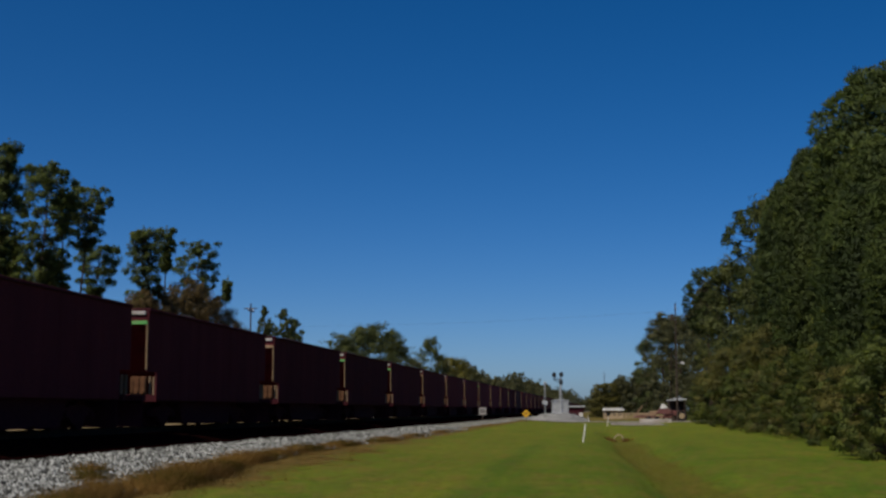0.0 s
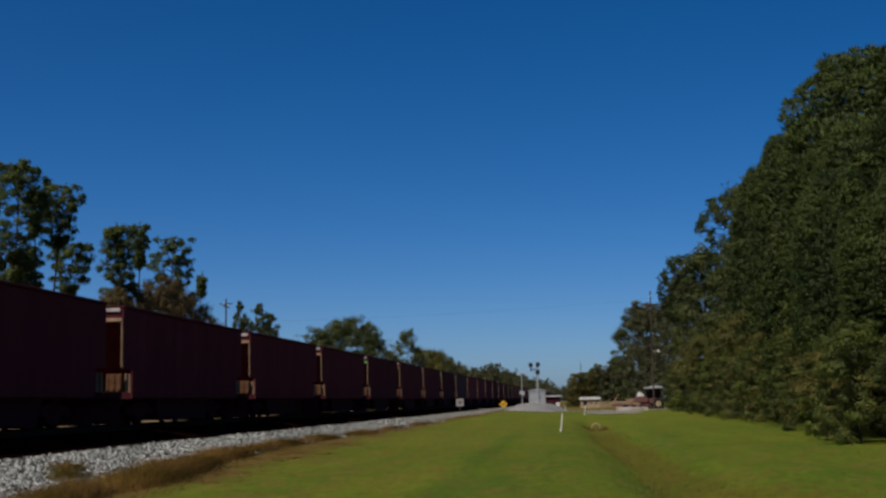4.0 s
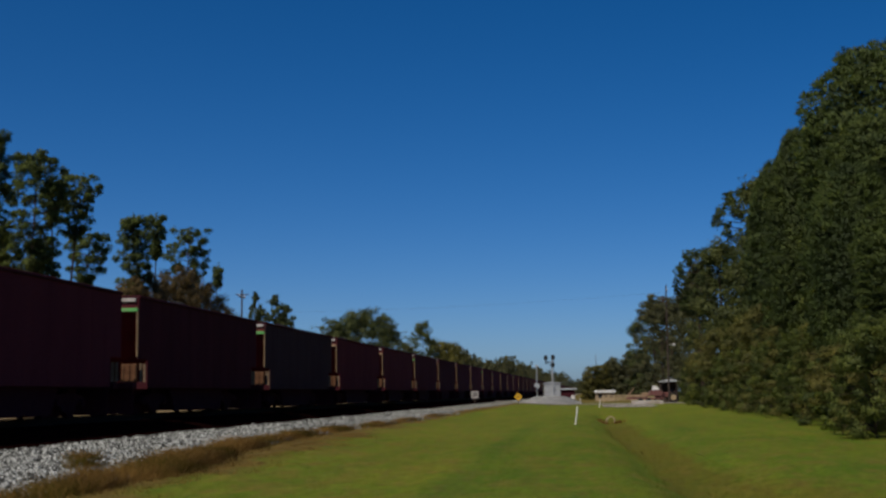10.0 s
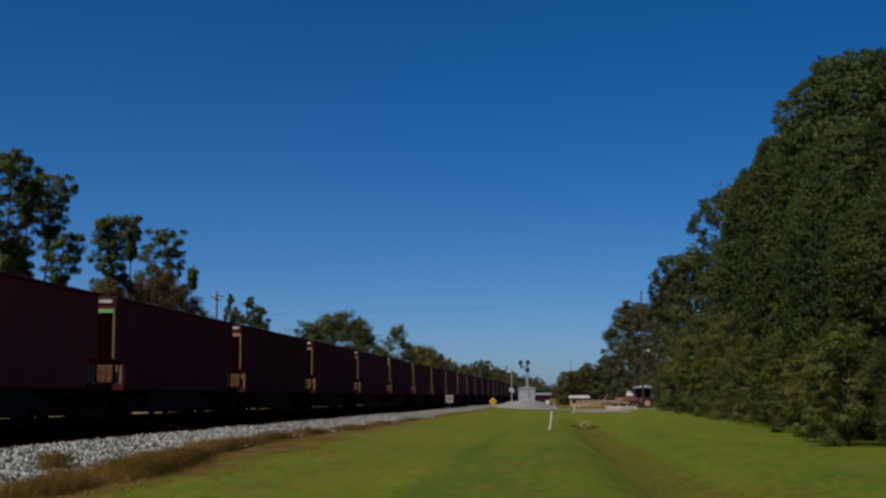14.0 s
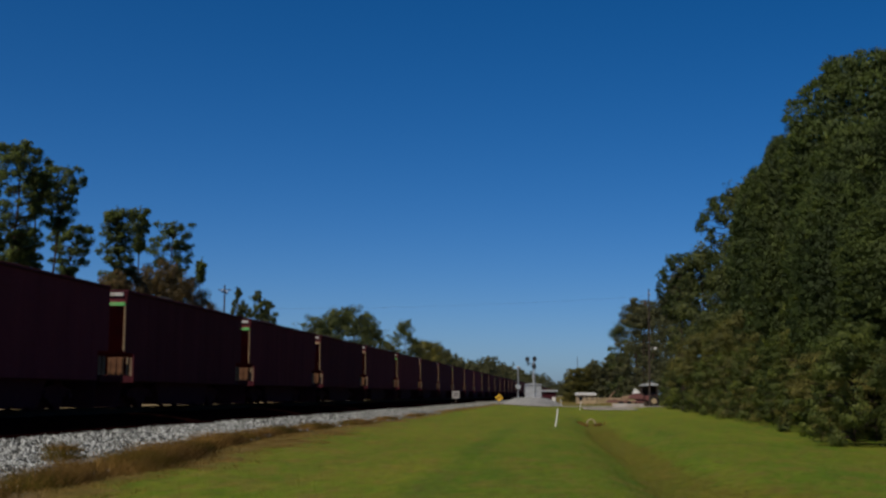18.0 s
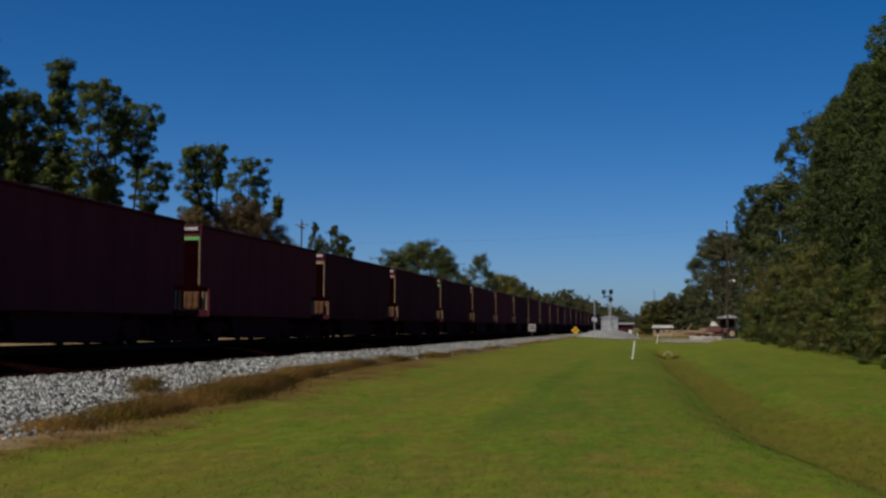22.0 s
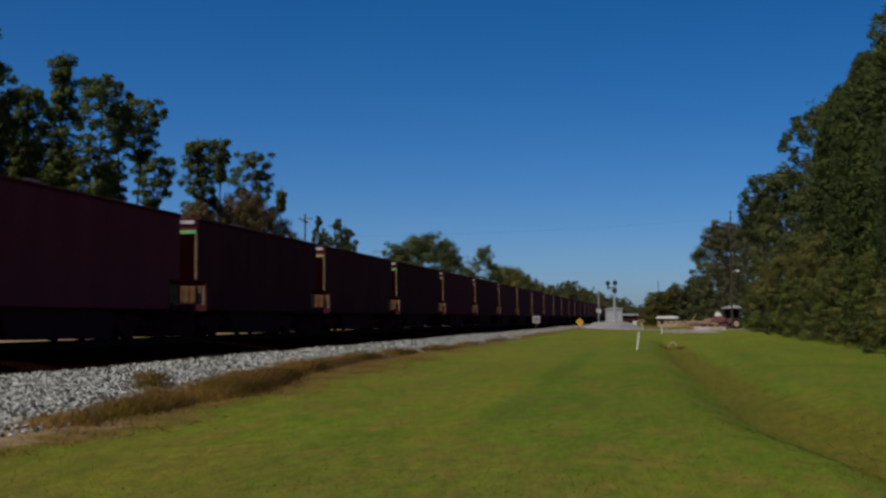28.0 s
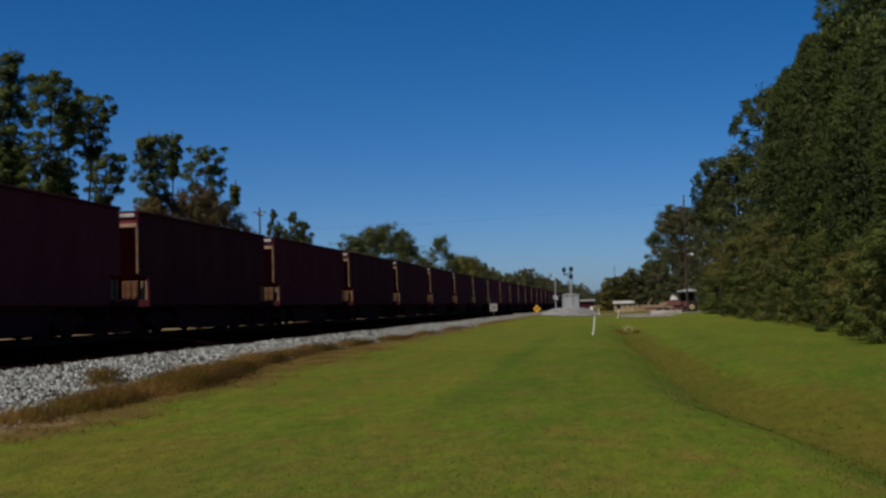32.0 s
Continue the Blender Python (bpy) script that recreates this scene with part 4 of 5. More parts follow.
def undergrowth():
    rng = np.random.default_rng(31)
    kw = dict(inner=0.7, plumes=7, hollow=0.55, crest=5)
    bush = [make_tree(21, 4.4, 0.02, 1.9, 90, 24, (0.1, 0.065), "bushy", "bushy green undergrowth at the wood's edge", "bush", clump_r=(0.38, 0.7), name="bush", stem=0.35, top_round=0.4, sprigs=5, **kw),
            make_tree(22, 3.4, 0.02, 1.5, 32, 26, (0.17, 0.11), "bright", "bright yellow-green bush at the wood's edge", "bush", clump_r=(0.5, 0.8), name="bush", stem=0.35, top_round=0.4, **kw),
            make_tree(23, 6.0, 0.03, 1.9, 70, 26, (0.11, 0.07), "autumn", "browning leafy bush at the wood's edge", "bush", clump_r=(0.5, 0.85), name="bush", stem=0.35, top_round=0.4, **kw)]
    bs = ([], [], [])
    # along the near end
    edge = [(9.6, 39.6, 0.35, 0), (11.8, 39.4, 0.4, 0), (8.5, 41.2, 0.78, 0), (10.6, 40.8, 0.74, 0), (12.8, 40.8, 0.8, 0), (14.9, 41.2, 0.76, 0), (8.0, 44.0, 0.5, 2), (16.1, 42.4, 1.1, 0), (18.7, 43.0, 1.2, 0), (10.0, 45.2, 0.5, 2), (12.4, 44.8, 0.85, 0), (10.6, 47.2, 1.0, 0), (13.0, 47.0, 1.0, 0), (15.5, 47.2, 1.0, 0), (9.8, 50, 0.55, 2), (11.2, 53, 1.0, 0), (9.9, 56, 1.0, 0), (10.3, 60.5, 0.75, 2), (10.2, 65, 0.95, 0), (10.3, 70, 0.85, 2)]
    # along the lawn, farther on
    edge += [(10.3, 75.5, 0.95, 0), (10.4, 81, 1.1, 2), (10.4, 87, 1.0, 0), (10.5, 93, 1.05, 2), (10.4, 100, 1.0, 0), (10.5, 108, 1.1, 2), (10.7, 117, 0.95, 0), (10.9, 127, 1.1, 2), (10.3, 139, 0.62, 1), (9.3, 50.5, 0.75, 1), (11.3, 148, 1.0, 0), (11.9, 158, 1.0, 2), (12.5, 182, 1.0, 0)]
    for x, y, s, k in edge:
        bs[k].append((x, y, s, rng.random() * 360))
    for proto, sp in zip(bush, bs):
        plant(proto, sp, "undergrowth beside the lawn")


def pine_stand():
    """Open pines beyond the train, each grown on its own."""
    full, open_ = "tall slender pine with a full tufted crown", "tall slender pine with an open tufted crown"
    kw = dict(tuft=0.3, per=14, width=0.07, cloud=0.48, puffs=22, even=0.45)
    # x, y, height, bare share of the trunk, crown radius, share of limbs lost, lean, widest at, seed
    rows = [(-50, 86.5, 23.6, 0.4, 2.4, 0.2, 0.2, 0.5, 61), (-50, 92.5, 20.5, 0.6, 1.5, 0.2, 0.0, 0.5, 62), (-50, 97.0, 19.7, 0.6, 1.6, 0.2, 0.2, 0.5, 63), (-50, 102.9, 23.7, 0.55, 1.2, 0.5, 0.2, 0.45, 64),
            (-49.5, 109.6, 22.8, 0.35, 2.4, 0.12, 0.3, 0.6, 65), (-50, 115.9, 21.5, 0.82, 1.0, 0.2, -0.2, 0.5, 66), (-50, 119.0, 22.3, 0.74, 1.8, 0.1, 1.3, 0.5, 67), (-50, 124.3, 17.2, 0.72, 1.9, 0.15, 0.3, 0.35, 68),
            (-50, 136.6, 21.0, 0.4, 1.5, 0.12, 0.2, 0.5, 69), (-50, 144.1, 22.1, 0.78, 1.05, 0.15, 0.2, 0.55, 70), (-50, 155.2, 21.3, 0.55, 2.5, 0.1, 0.6, 0.5, 71), (-50, 168.0, 18.7, 0.85, 0.7, 0.2, 0.3, 0.4, 72), (-50, 113.2, 15.5, 0.5, 1.2, 0.55, 0, 0.5, 79)]
    # behind and between
    rows += [(-54, 96, 16.8, 0.3, 2.0, 0.3, 0, 0.5, 73), (-53, 104, 17.5, 0.3, 2.0, 0.3, 0, 0.5, 74), (-53, 110, 16.5, 0.25, 1.7, 0.3, 0, 0.5, 75), (-53, 99.5, 17.0, 0.3, 1.9, 0.3, 0, 0.4, 76), (-52, 89.5, 18.5, 0.3, 2.2, 0.25, 0, 0.4, 77)]
    for x, y, h, bare, r, drop, lean, peak, seed in rows:
        tree = make_pine(seed, h, bare, 1.3 * r, "tuft", full if drop < 0.28 else open_, gap=0.55, whorl=7, drop=0.8 * drop, peak=peak, foot=0.45, lean=lean, upturn=0.4, stem=0.0085, **kw)
        plant(tree, [(x, y, 1.0, 0.0)], "pines beyond the train")
    rest = make_pine(78, 19.0, 0.3, 2.4, "tuft", full, gap=0.7, whorl=5, drop=0.2, upturn=0.5, stem=0.0075, **kw)
    plant(rest, [(-50, 76, 1.0, 0), (-54, 78, 0.95, 80), (-50, 81.6, 1.02, 150), (-55, 85, 0.95, 220)], "pines beyond the train")


def far_trees():
    """Broad trees behind the pines and along the far side of the line, and those beyond the crossing."""
    rng = np.random.default_rng(33)
    kw = dict(inner=0.5, plumes=7, hollow=0.55)
    oak = [make_tree(41, 14.0, 0.1, 4.3, 56, 34, (0.27, 0.18), "autumn", "broad olive-green tree beyond the train", clump_r=(1.2, 1.9), name="broadleaf_tree", top_round=0.45, **kw),
           make_tree(42, 14.0, 0.15, 4.3, 56, 34, (0.27, 0.18), "broad", "broad green tree beyond the train", clump_r=(1.2, 2.0), name="broadleaf_tree", top_round=0.45, **kw),
           make_tree(43, 14.0, 0.3, 2.7, 62, 26, (0.24, 0.16), "broad", "sparse thin-crowned tree beyond the train", clump_r=(0.5, 0.9), name="broadleaf_tree", top_round=0.5, **kw),
           make_tree(44, 14.0, 0.1, 4.3, 50, 30, (0.27, 0.18), "gold", "yellowing round-crowned tree beyond the train", clump_r=(1.2, 1.9), name="broadleaf_tree", top_round=0.45, **kw),
           make_tree(45, 14.0, 0.05, 4.3, 90, 40, (0.2, 0.13), "russet", "dense russet-brown tree beyond the train", clump_r=(0.9, 1.5), name="broadleaf_tree", top_round=0.35, **kw)]
    os_ = ([], [], [], [], [])
    # behind the pines
    belt = [(-58, 90, 16.5, 3.4, 1), (-57, 96, 16.5, 3.6, 0), (-58, 103, 16.5, 3.4, 1), (-57, 111, 17.0, 3.2, 0), (-57, 119, 17.5, 3.0, 0), (-56, 124, 16.0, 2.4, 1), (-57, 83, 14.5, 3.6, 1), (-57, 76, 14.5, 3.6, 1), (-49, 134, 14.2, 3.5, 4), (-49, 139, 15.4, 3.8, 4), (-48, 145.5, 16.6, 4.2, 4), (-48, 152, 16.6, 4.2, 4), (-48, 158.5, 15.6, 4.0, 4), (-48, 165, 13.0, 3.8, 4), (-50, 189, 16.8, 1.7, 2), (-50, 193, 14.5, 2.6, 2), (-50, 201, 17.3, 2.6, 2), (-50, 208.5, 16.2, 2.6, 2), (-50, 214, 11.5, 3.0, 1)]
    # single trees and the far belt
    belt += [(-50, 245, 15.6, 6.0, 1), (-50, 260, 16.6, 5.4, 1), (-50, 276, 19.4, 6.4, 1), (-50, 291, 20.3, 7.0, 1), (-50, 306, 20.0, 6.6, 1), (-50, 322, 18.4, 5.6, 1), (-50, 345, 14.5, 4.5, 0), (-50, 380, 22.3, 6.2, 1), (-50, 408, 17.0, 4.6, 0), (-50, 432, 19.2, 5.2, 3), (-50, 456, 19.6, 5.8, 3), (-50, 480, 18.5, 5.2, 0), (-50, 510, 17.0, 5.0, 0)]
    for x, y, h, r, k in belt:
        os_[k].append((x, y, (r / 5.0, r / 5.0, h / 14.6) if k != 2 else (r / 3.0, r / 3.0, h / 14.6), rng.random() * 360))
    for proto, sp in zip(oak, os_):
        plant(proto, sp, "trees beyond the train")
    # beyond the crossing
    cone = make_pine(51, 9.0, 0.03, 2.1, "autumn", "brownish conical evergreen beyond the crossing", gap=0.45, whorl=7, tuft=0.5, per=26, width=0.1, peak=0.1, foot=0.9, name="evergreen_tree")
    plant(cone, [(-0.4, 262, (1.15, 1.15, 0.72), 30), (1.6, 290, (1.2, 1.2, 0.8), 80)], "trees beyond the crossing")
    # the grey-brown leaf colour includes some painted distance haze
    back = make_tree(52, 12.0, 0.1, 3.4, 50, 44, (0.3, 0.2), "faded", "green tree beyond the crossing", clump_r=(1.1, 1.8), name="broadleaf_tree", top_round=0.5, inner=0.5, plumes=7)
    plant(back, [(4.8, 330, 0.82, 10), (8.0, 325, 0.88, 100), (11.5, 318, 0.95, 200), (4.5, 380, 0.85, 250), (16, 300, 1.2, 70)], "trees beyond the crossing")


def far_woods():
    """Long low woods on both sides of the line, out to the horizon."""
    rng = np.random.default_rng(9)
    cs, rs = [], []
    for x0, x1, y0, y1, n, lo, hi in ((-58, -48, 480, 700, 220, 13, 17), (-54, -44, 700, 1500, 380, 16, 22), (7, 20, 420, 900, 120, 8, 12), (-110, -55, 130, 640, 160, 5, 9), (-62, -53, 80, 120, 60, 6, 10), (-44, -26, 1100, 1350, 90, 14, 20), (-26, -10, 1300, 1500, 50, 10, 15), (-9, 5, 700, 1200, 60, 6, 9)):
        for k in range(n):
            x, y, h = rng.uniform(x0, x1), rng.uniform(y0, y1), rng.uniform(lo, hi)
            for j in range(8):
                f = rng.random() ** 1.3
                cs.append((x + rng.normal() * 1.8, y + rng.normal() * 2.8, 1.0 + h * f))
                rs.append(rng.uniform(1.6, 2.6) * (1.15 - 0.45 * f))
    arrays = leaf_arrays(np.array(cs), np.array(rs), 10, 1.5, 1.0, rng)
    # greyer leaves put the distance haze into the woods' colour
    tagged(new("far_woods", leaf_mesh("far_woods", arrays, MAT["faded"])), "long dark green woods along the line", "woods", "", "stuff")


wood_edge(), undergrowth(), pine_stand(), far_trees(), far_woods()


# ---- beside the line ----
def on_ground(ob, x, y, turn=0.0, lift=0.0):
    ob.matrix_basis = pose(x, y, float(height(x, y)) + lift, 0, 0, turn)
    return ob


def mound():
    """Pad of crushed stone on which the signal and its cabin stand."""
    rng = np.random.default_rng(5)
    a = np.linspace(0, 2 * math.pi, 49)[:-1]
    rings = [(0.0, 1.02), (0.35, 1.02), (0.52, 0.92), (0.72, 0.56), (0.9, 0.18), (1.0, -0.1)]
    v, f = [], []
    for r, h in rings:
        for t in a:
            w = 1 + 0.06 * math.sin(3 * t) + 0.04 * math.sin(7 * t + 1)
            v.append((4.3 * r * w * math.cos(t), 9.0 * r * w * math.sin(t), h + rng.normal() * 0.02))
    n = len(a)
    for i in range(len(rings) - 1):
        for k in range(n):
            f.append((i * n + k, i * n + (k + 1) % n, (i + 1) * n + (k + 1) % n, (i + 1) * n + k))
    me = array_mesh("gravel_mound", v, [q[::-1] for q in f], MAT["fine_gravel"], True)
    ob = tagged(new("gravel_mound", me), "low mound of grey crushed stone beside the track", "gravel", "", "structure")
    on_ground(ob, -6.0, 176)


def cabin():
    c = tagged(new("signal_cabin"), "small pale grey metal signal cabin on a gravel mound", "cabin")
    part("wall", built(lambda bm: box(bm, -1.15, 1.15, -0.9, 0.9, 0, 1.75, 0.02)), MAT["silver"], c)
    part("roof", built(lambda bm: slab(bm, [(-1.28, 1.75), (1.28, 1.75), (1.28, 1.82), (0, 2.0), (-1.28, 1.82)], "y", -1.0, 1.0)), MAT["silver"], c)
    d = part("door", built(lambda bm: box(bm, -0.4, 0.4, -0.94, -0.9, 0.1, 1.6, 0.01)), MAT["silver"], c)
    part("handle", built(lambda bm: box(bm, 0.25, 0.29, -0.98, -0.94, 0.8, 0.95)), MAT["iron"], d)
    c.matrix_basis = pose(-5.75, 178, float(height(-5.9, 178)) + 0.99, 0, 0, 8)
    c.scale = (0.92, 0.92, 1.0)


def block_signal():
    s = tagged(new("railway_signal"), "tall silver railway signal with two black light heads", "railway signal")
    part("mast", built(lambda bm: (rod(bm, (0, 0, -0.1), (0, 0, 5.2), 0.1, 0.08, 12), box(bm, -0.25, 0.25, -0.25, 0.25, -0.1, 0.25, 0.03))), MAT["silver"], s)
    part("bracket", built(lambda bm: (box(bm, -0.95, 0.2, -0.06, 0.06, 4.55, 4.67), rod(bm, (-0.85, 0, 4.3), (-0.85, 0, 5.4), 0.05), rod(bm, (-0.8, 0, 4.55), (0, 0, 4.0), 0.03))), MAT["black"], s)

    def head(bm):
        slab(bm, [(0.28 * math.cos(a), 0.34 * math.sin(a)) for a in np.linspace(0, 2 * math.pi, 17)[:-1]], "y", -0.03, 0.03)
        box(bm, -0.2, 0.2, 0.03, 0.4, -0.3, 0.3, 0.02)
    me = mesh_of(built(head), "signal_head", MAT["black"])
    hood = mesh_of(built(lambda bm: rod(bm, (0, -0.3, 0), (0, -0.03, 0), 0.1, 0.11, 10)), "hood", MAT["black"])
    for x, z in ((-0.85, 5.15), (0.1, 5.2), (0.05, 4.2)):
        h = part("signal_head", me, None, s, "black round signal head")
        h.location = (x, -0.14, z)
        for z in (-0.22, 0, 0.22):
            part("hood", hood, None, h).location = (0, 0, z)
    part("ladder", built(lambda bm: [rod(bm, (x, 0.35, 0), (x, 0.35, 4.6), 0.02, None, 5) for x in (-0.2, 0.2)] + [rod(bm, (-0.2, 0.35, 0.3 * k), (0.2, 0.35, 0.3 * k), 0.015, None, 5) for k in range(1, 15)]), MAT["silver"], s)
    s.matrix_basis = pose(-5.5, 173.5, float(height(-5.5, 173.5)) + 0.95)
    p = tagged(new("crossing_signal"), "pale crossing signal post with a white crossbuck", "crossing signal")
    part("mast", built(lambda bm: rod(bm, (0, 0, -0.6), (0, 0, 5.0), 0.09, 0.07, 10)), MAT["silver"], p)
    part("lamp", built(lambda bm: box(bm, -0.25, 0.25, -0.2, 0.2, 4.85, 5.15, 0.04)), MAT["silver"], p)
    part("sign_plate", built(lambda bm: slab(bm, [(-0.42, 1.75), (0.36, 1.55), (0.44, 2.15), (-0.34, 2.35)], "y", -0.13, -0.1)), MAT["silver"], p)
    p.matrix_basis = pose(-9.0, 206, float(height(-9.0, 206)) + 0.5)


def trackside_signs():
    s = tagged(new("trackside_sign"), "square white sign on a short post beside the ballast", "sign")
    part("post", built(lambda bm: box(bm, -0.04, 0.04, -0.03, 0.03, -0.3, 0.9)), MAT["pole"], s)
    part("board", built(lambda bm: box(bm, -0.33, 0.33, -0.06, -0.03, 0.55, 1.2, 0.01)), MAT["sign"], s)
    part("mark", built(lambda bm: [box(bm, -0.2, 0.2, -0.066, -0.0605, z, z + 0.1) for z in (0.75, 0.93)]), MAT["black"], s)
    on_ground(s, -12.2, 133.4, 0, -0.06)
    s.scale = (1.14, 1.14, 1.14)
    d = tagged(new("warning_sign"), "yellow diamond sign on a short post beside the ballast", "sign")
    part("post", built(lambda bm: box(bm, -0.04, 0.04, -0.03, 0.03, -0.5, 0.5)), MAT["pole"], d)
    part("board", built(lambda bm: slab(bm, [(0, 0.2), (0.48, 0.68), (0, 1.16), (-0.48, 0.68)], "y", -0.06, -0.03)), MAT["yellow"], d)
    part("mark", built(lambda bm: box(bm, -0.15, 0.15, -0.066, -0.0605, 0.6, 0.76)), MAT["black"], d)
    on_ground(d, -8.9, 153, 0, 0.18)


def markers():
    def post(bm):
        for k in range(4):
            rod(bm, (0.035 * k + 0.02 * math.sin(k), 0, 0.22 * k - 0.08 * (k == 0)), (0.035 * (k + 1) + 0.02 * math.sin(k + 1), 0, 0.22 * (k + 1)), 0.038, 0.038, 8)
    m = tagged(new("marker_post"), "leaning white plastic marker post in the grass", "marker post", "marker posts in the grass")
    part("shaft", built(post), MAT["white"], m)
    on_ground(m, -0.98, 63.5, 0)
    on_ground(copy_thing(m, Matrix.Identity(4)), 0.4, 128, 20)
    on_ground(copy_thing(m, Matrix.Identity(4)), -1.8, 170, 160)


def culvert():
    c = tagged(new("culvert"), "pale concrete culvert ring half sunk in the ditch", "culvert")

    def ring(bm):
        a = [math.pi * k / 16 for k in range(17)]
        slab(bm, [(0.38 * math.cos(t), 0.0 + 0.38 * math.sin(t)) for t in a] + [(-0.38, -0.3), (-0.29, -0.3)] + [(0.29 * math.cos(t), 0.0 + 0.29 * math.sin(t)) for t in reversed(a)] + [(0.29, -0.3), (0.38, -0.3)], "y", 0.0, 0.35)
    part("ring", built(ring), MAT["concrete"], c)
    c.matrix_basis = pose(0.95, 81.9, -0.2)
    c.scale = (0.78, 1, 0.82)
    rng = np.random.default_rng(8)
    n = 450
    p = np.stack([np.where(rng.random(n) < 0.5, 0.45, 1.4) + rng.normal(0, 0.16, n), rng.normal(81.7, 0.3, n), np.zeros(n)], 1)
    p[:, 2] = height(p[:, 0], p[:, 1])
    tuft(p, 0.22, 0.03, "ditch_weeds", "straw", "dry brown weeds at the culvert", rng)


def tuft(p, tall, wide, name, mat, label, rng, lean=0.5, swell=None):
    """Upright tapering blades at the points p."""
    n = len(p)
    a = rng.random(n) * 2 * math.pi
    side = np.stack([np.cos(a), np.sin(a), np.zeros(n)], 1) * wide * 0.5
    h = np.asarray(tall) * rng.uniform(0.45, 1.2, n)
    tip = p + np.stack([rng.normal(size=n) * lean * h * 0.6, rng.normal(size=n) * lean * h * 0.6, h], 1)
    v = np.stack([p - side, p + side, tip], 1).reshape(-1, 3)
    v[0::3, 2] -= 0.02
    v[1::3, 2] -= 0.02
    me = array_mesh(name, v, np.arange(3 * n).reshape(n, 3), MAT[mat], True)
    # blades are shaded as the turf that they make up
    up = np.stack([rng.normal(size=n) * 0.3, rng.normal(size=n) * 0.3, np.ones(n)], 1)
    if swell is not None:
        up[:, :2] += swell
    me.normals_split_custom_set_from_vertices(np.repeat(up / np.linalg.norm(up, axis=1, keepdims=True), 3, 0).astype(np.float32))
    tagged(new(name, me), label, "grass", "", "stuff")


def weeds():
    """Dry weeds along the foot of the bank, thick in clumps, and a few in the stone."""
    rng = np.random.default_rng(4)
    pts = []
    for y0, y1, n in ((9, 45, 60000), (45, 120, 22000)):
        y = rng.uniform(y0, y1, n)
        x = foot_line(y) - 0.3 + rng.random(n) ** 1.2 * (verge_line(y) + 0.5 - foot_line(y))
        keep = np.sin(x * 4.1 + y * 0.8) + np.sin(y * 1.9 - x) + rng.normal(size=n) > -0.9
        pts.append(np.stack([x, y], 1)[keep])
    q = np.concatenate(pts)
    p = np.concatenate([q, bank_height(q[:, 0], q[:, 1])[:, None] - 0.03], 1)
    tuft(p, 0.075, 0.012, "dry_weeds", "straw", "short dry brown weeds beside the ballast", rng, 1.4)
    # clumps: x, y, reach across and along, blades, height in the middle
    pts, rise, slope = [], [], []
    for cx, cy, rx, ry, n, tall in ((-8.3, 23.8, 0.5, 1.5, 7000, 0.3), (-8.6, 26.8, 0.45, 1.3, 6500, 0.34), (-8.9, 29.4, 0.35, 1.2, 4500, 0.25), (-9.25, 33.2, 0.35, 1.5, 6000, 0.33), (-8.2, 17.4, 0.35, 0.7, 2400, 0.2), (-8.3, 20.0, 0.4, 1.2, 5200, 0.26), (-8.6, 21.6, 0.3, 0.8, 2600, 0.2), (-10.3, 25.6, 0.15, 0.5, 1500, 0.22), (-9.75, 24.2, 0.16, 0.5, 1700, 0.2), (-9.2, 23.0, 0.15, 0.3, 900, 0.18), (-9.4, 37.0, 0.35, 1.5, 4200, 0.24), (-9.5, 41.0, 0.35, 1.8, 4200, 0.26), (-9.5, 47.0, 0.35, 2.2, 4200, 0.24), (-9.3, 55.0, 0.35, 2.5, 3800, 0.22), (-9.3, 64.0, 0.25, 3.0, 2400, 0.22), (-9.3, 75.0, 0.25, 3.5, 2400, 0.22)):
        g = rng.normal(size=(n, 2)) * 0.72
        pts.append(np.array([cx, cy]) + g * np.array([rx, ry]) * 1.2)
        slope.append(g * 0.9)
        rise.append(tall * np.exp(-0.5 * (g ** 2).sum(1)) + 0.05)
    q, rise, slope = np.concatenate(pts), np.concatenate(rise), np.concatenate(slope)
    p = np.concatenate([q, bank_height(q[:, 0], q[:, 1])[:, None] - 0.03], 1)
    olive = (np.sin(p[:, 1] * 1.1) + rng.normal(size=len(p)) * 0.7) > 0.6
    tuft(p[~olive], rise[~olive], 0.012, "weed_clumps", "straw", "reddish brown clumps of dry weeds on the ballast", rng, 1.5, slope[~olive])
    tuft(p[olive], rise[olive], 0.012, "green_weeds", "rank", "olive green weeds among the dry clumps", rng, 1.5, slope[olive])


def ditch_grass():
    """Rank olive grass along the bottom and the far side of the ditch."""
    rng = np.random.default_rng(14)
    m = 7000
    y = 11 + 60 * rng.random(m) ** 1.4
    x = np.interp(y, DITCH_Y, DITCH_X) - 0.5 + 1.8 * rng.random(m)
    p = np.stack([x, y, height(x, y)], 1)
    tuft(p, 0.04, 0.016, "ditch_grass", "rank", "rank olive grass in the ditch", rng, 2.5)


def lawn_blades():
    rng = np.random.default_rng(6)
    n = 260000
    y = 7.0 + 38 * rng.random(n) ** 1.7
    x = -9.2 + (y * 0.34 + 14.0) * rng.random(n)
    keep = x > verge_line(y) - 1.2 * rng.random(n) ** 2
    x, y = x[keep], y[keep]
    p = np.stack([x, y, height(x, y)], 1)
    tuft(p, 0.018, 0.011, "lawn_blades", "blades", "short mown green grass", rng, 2.0)


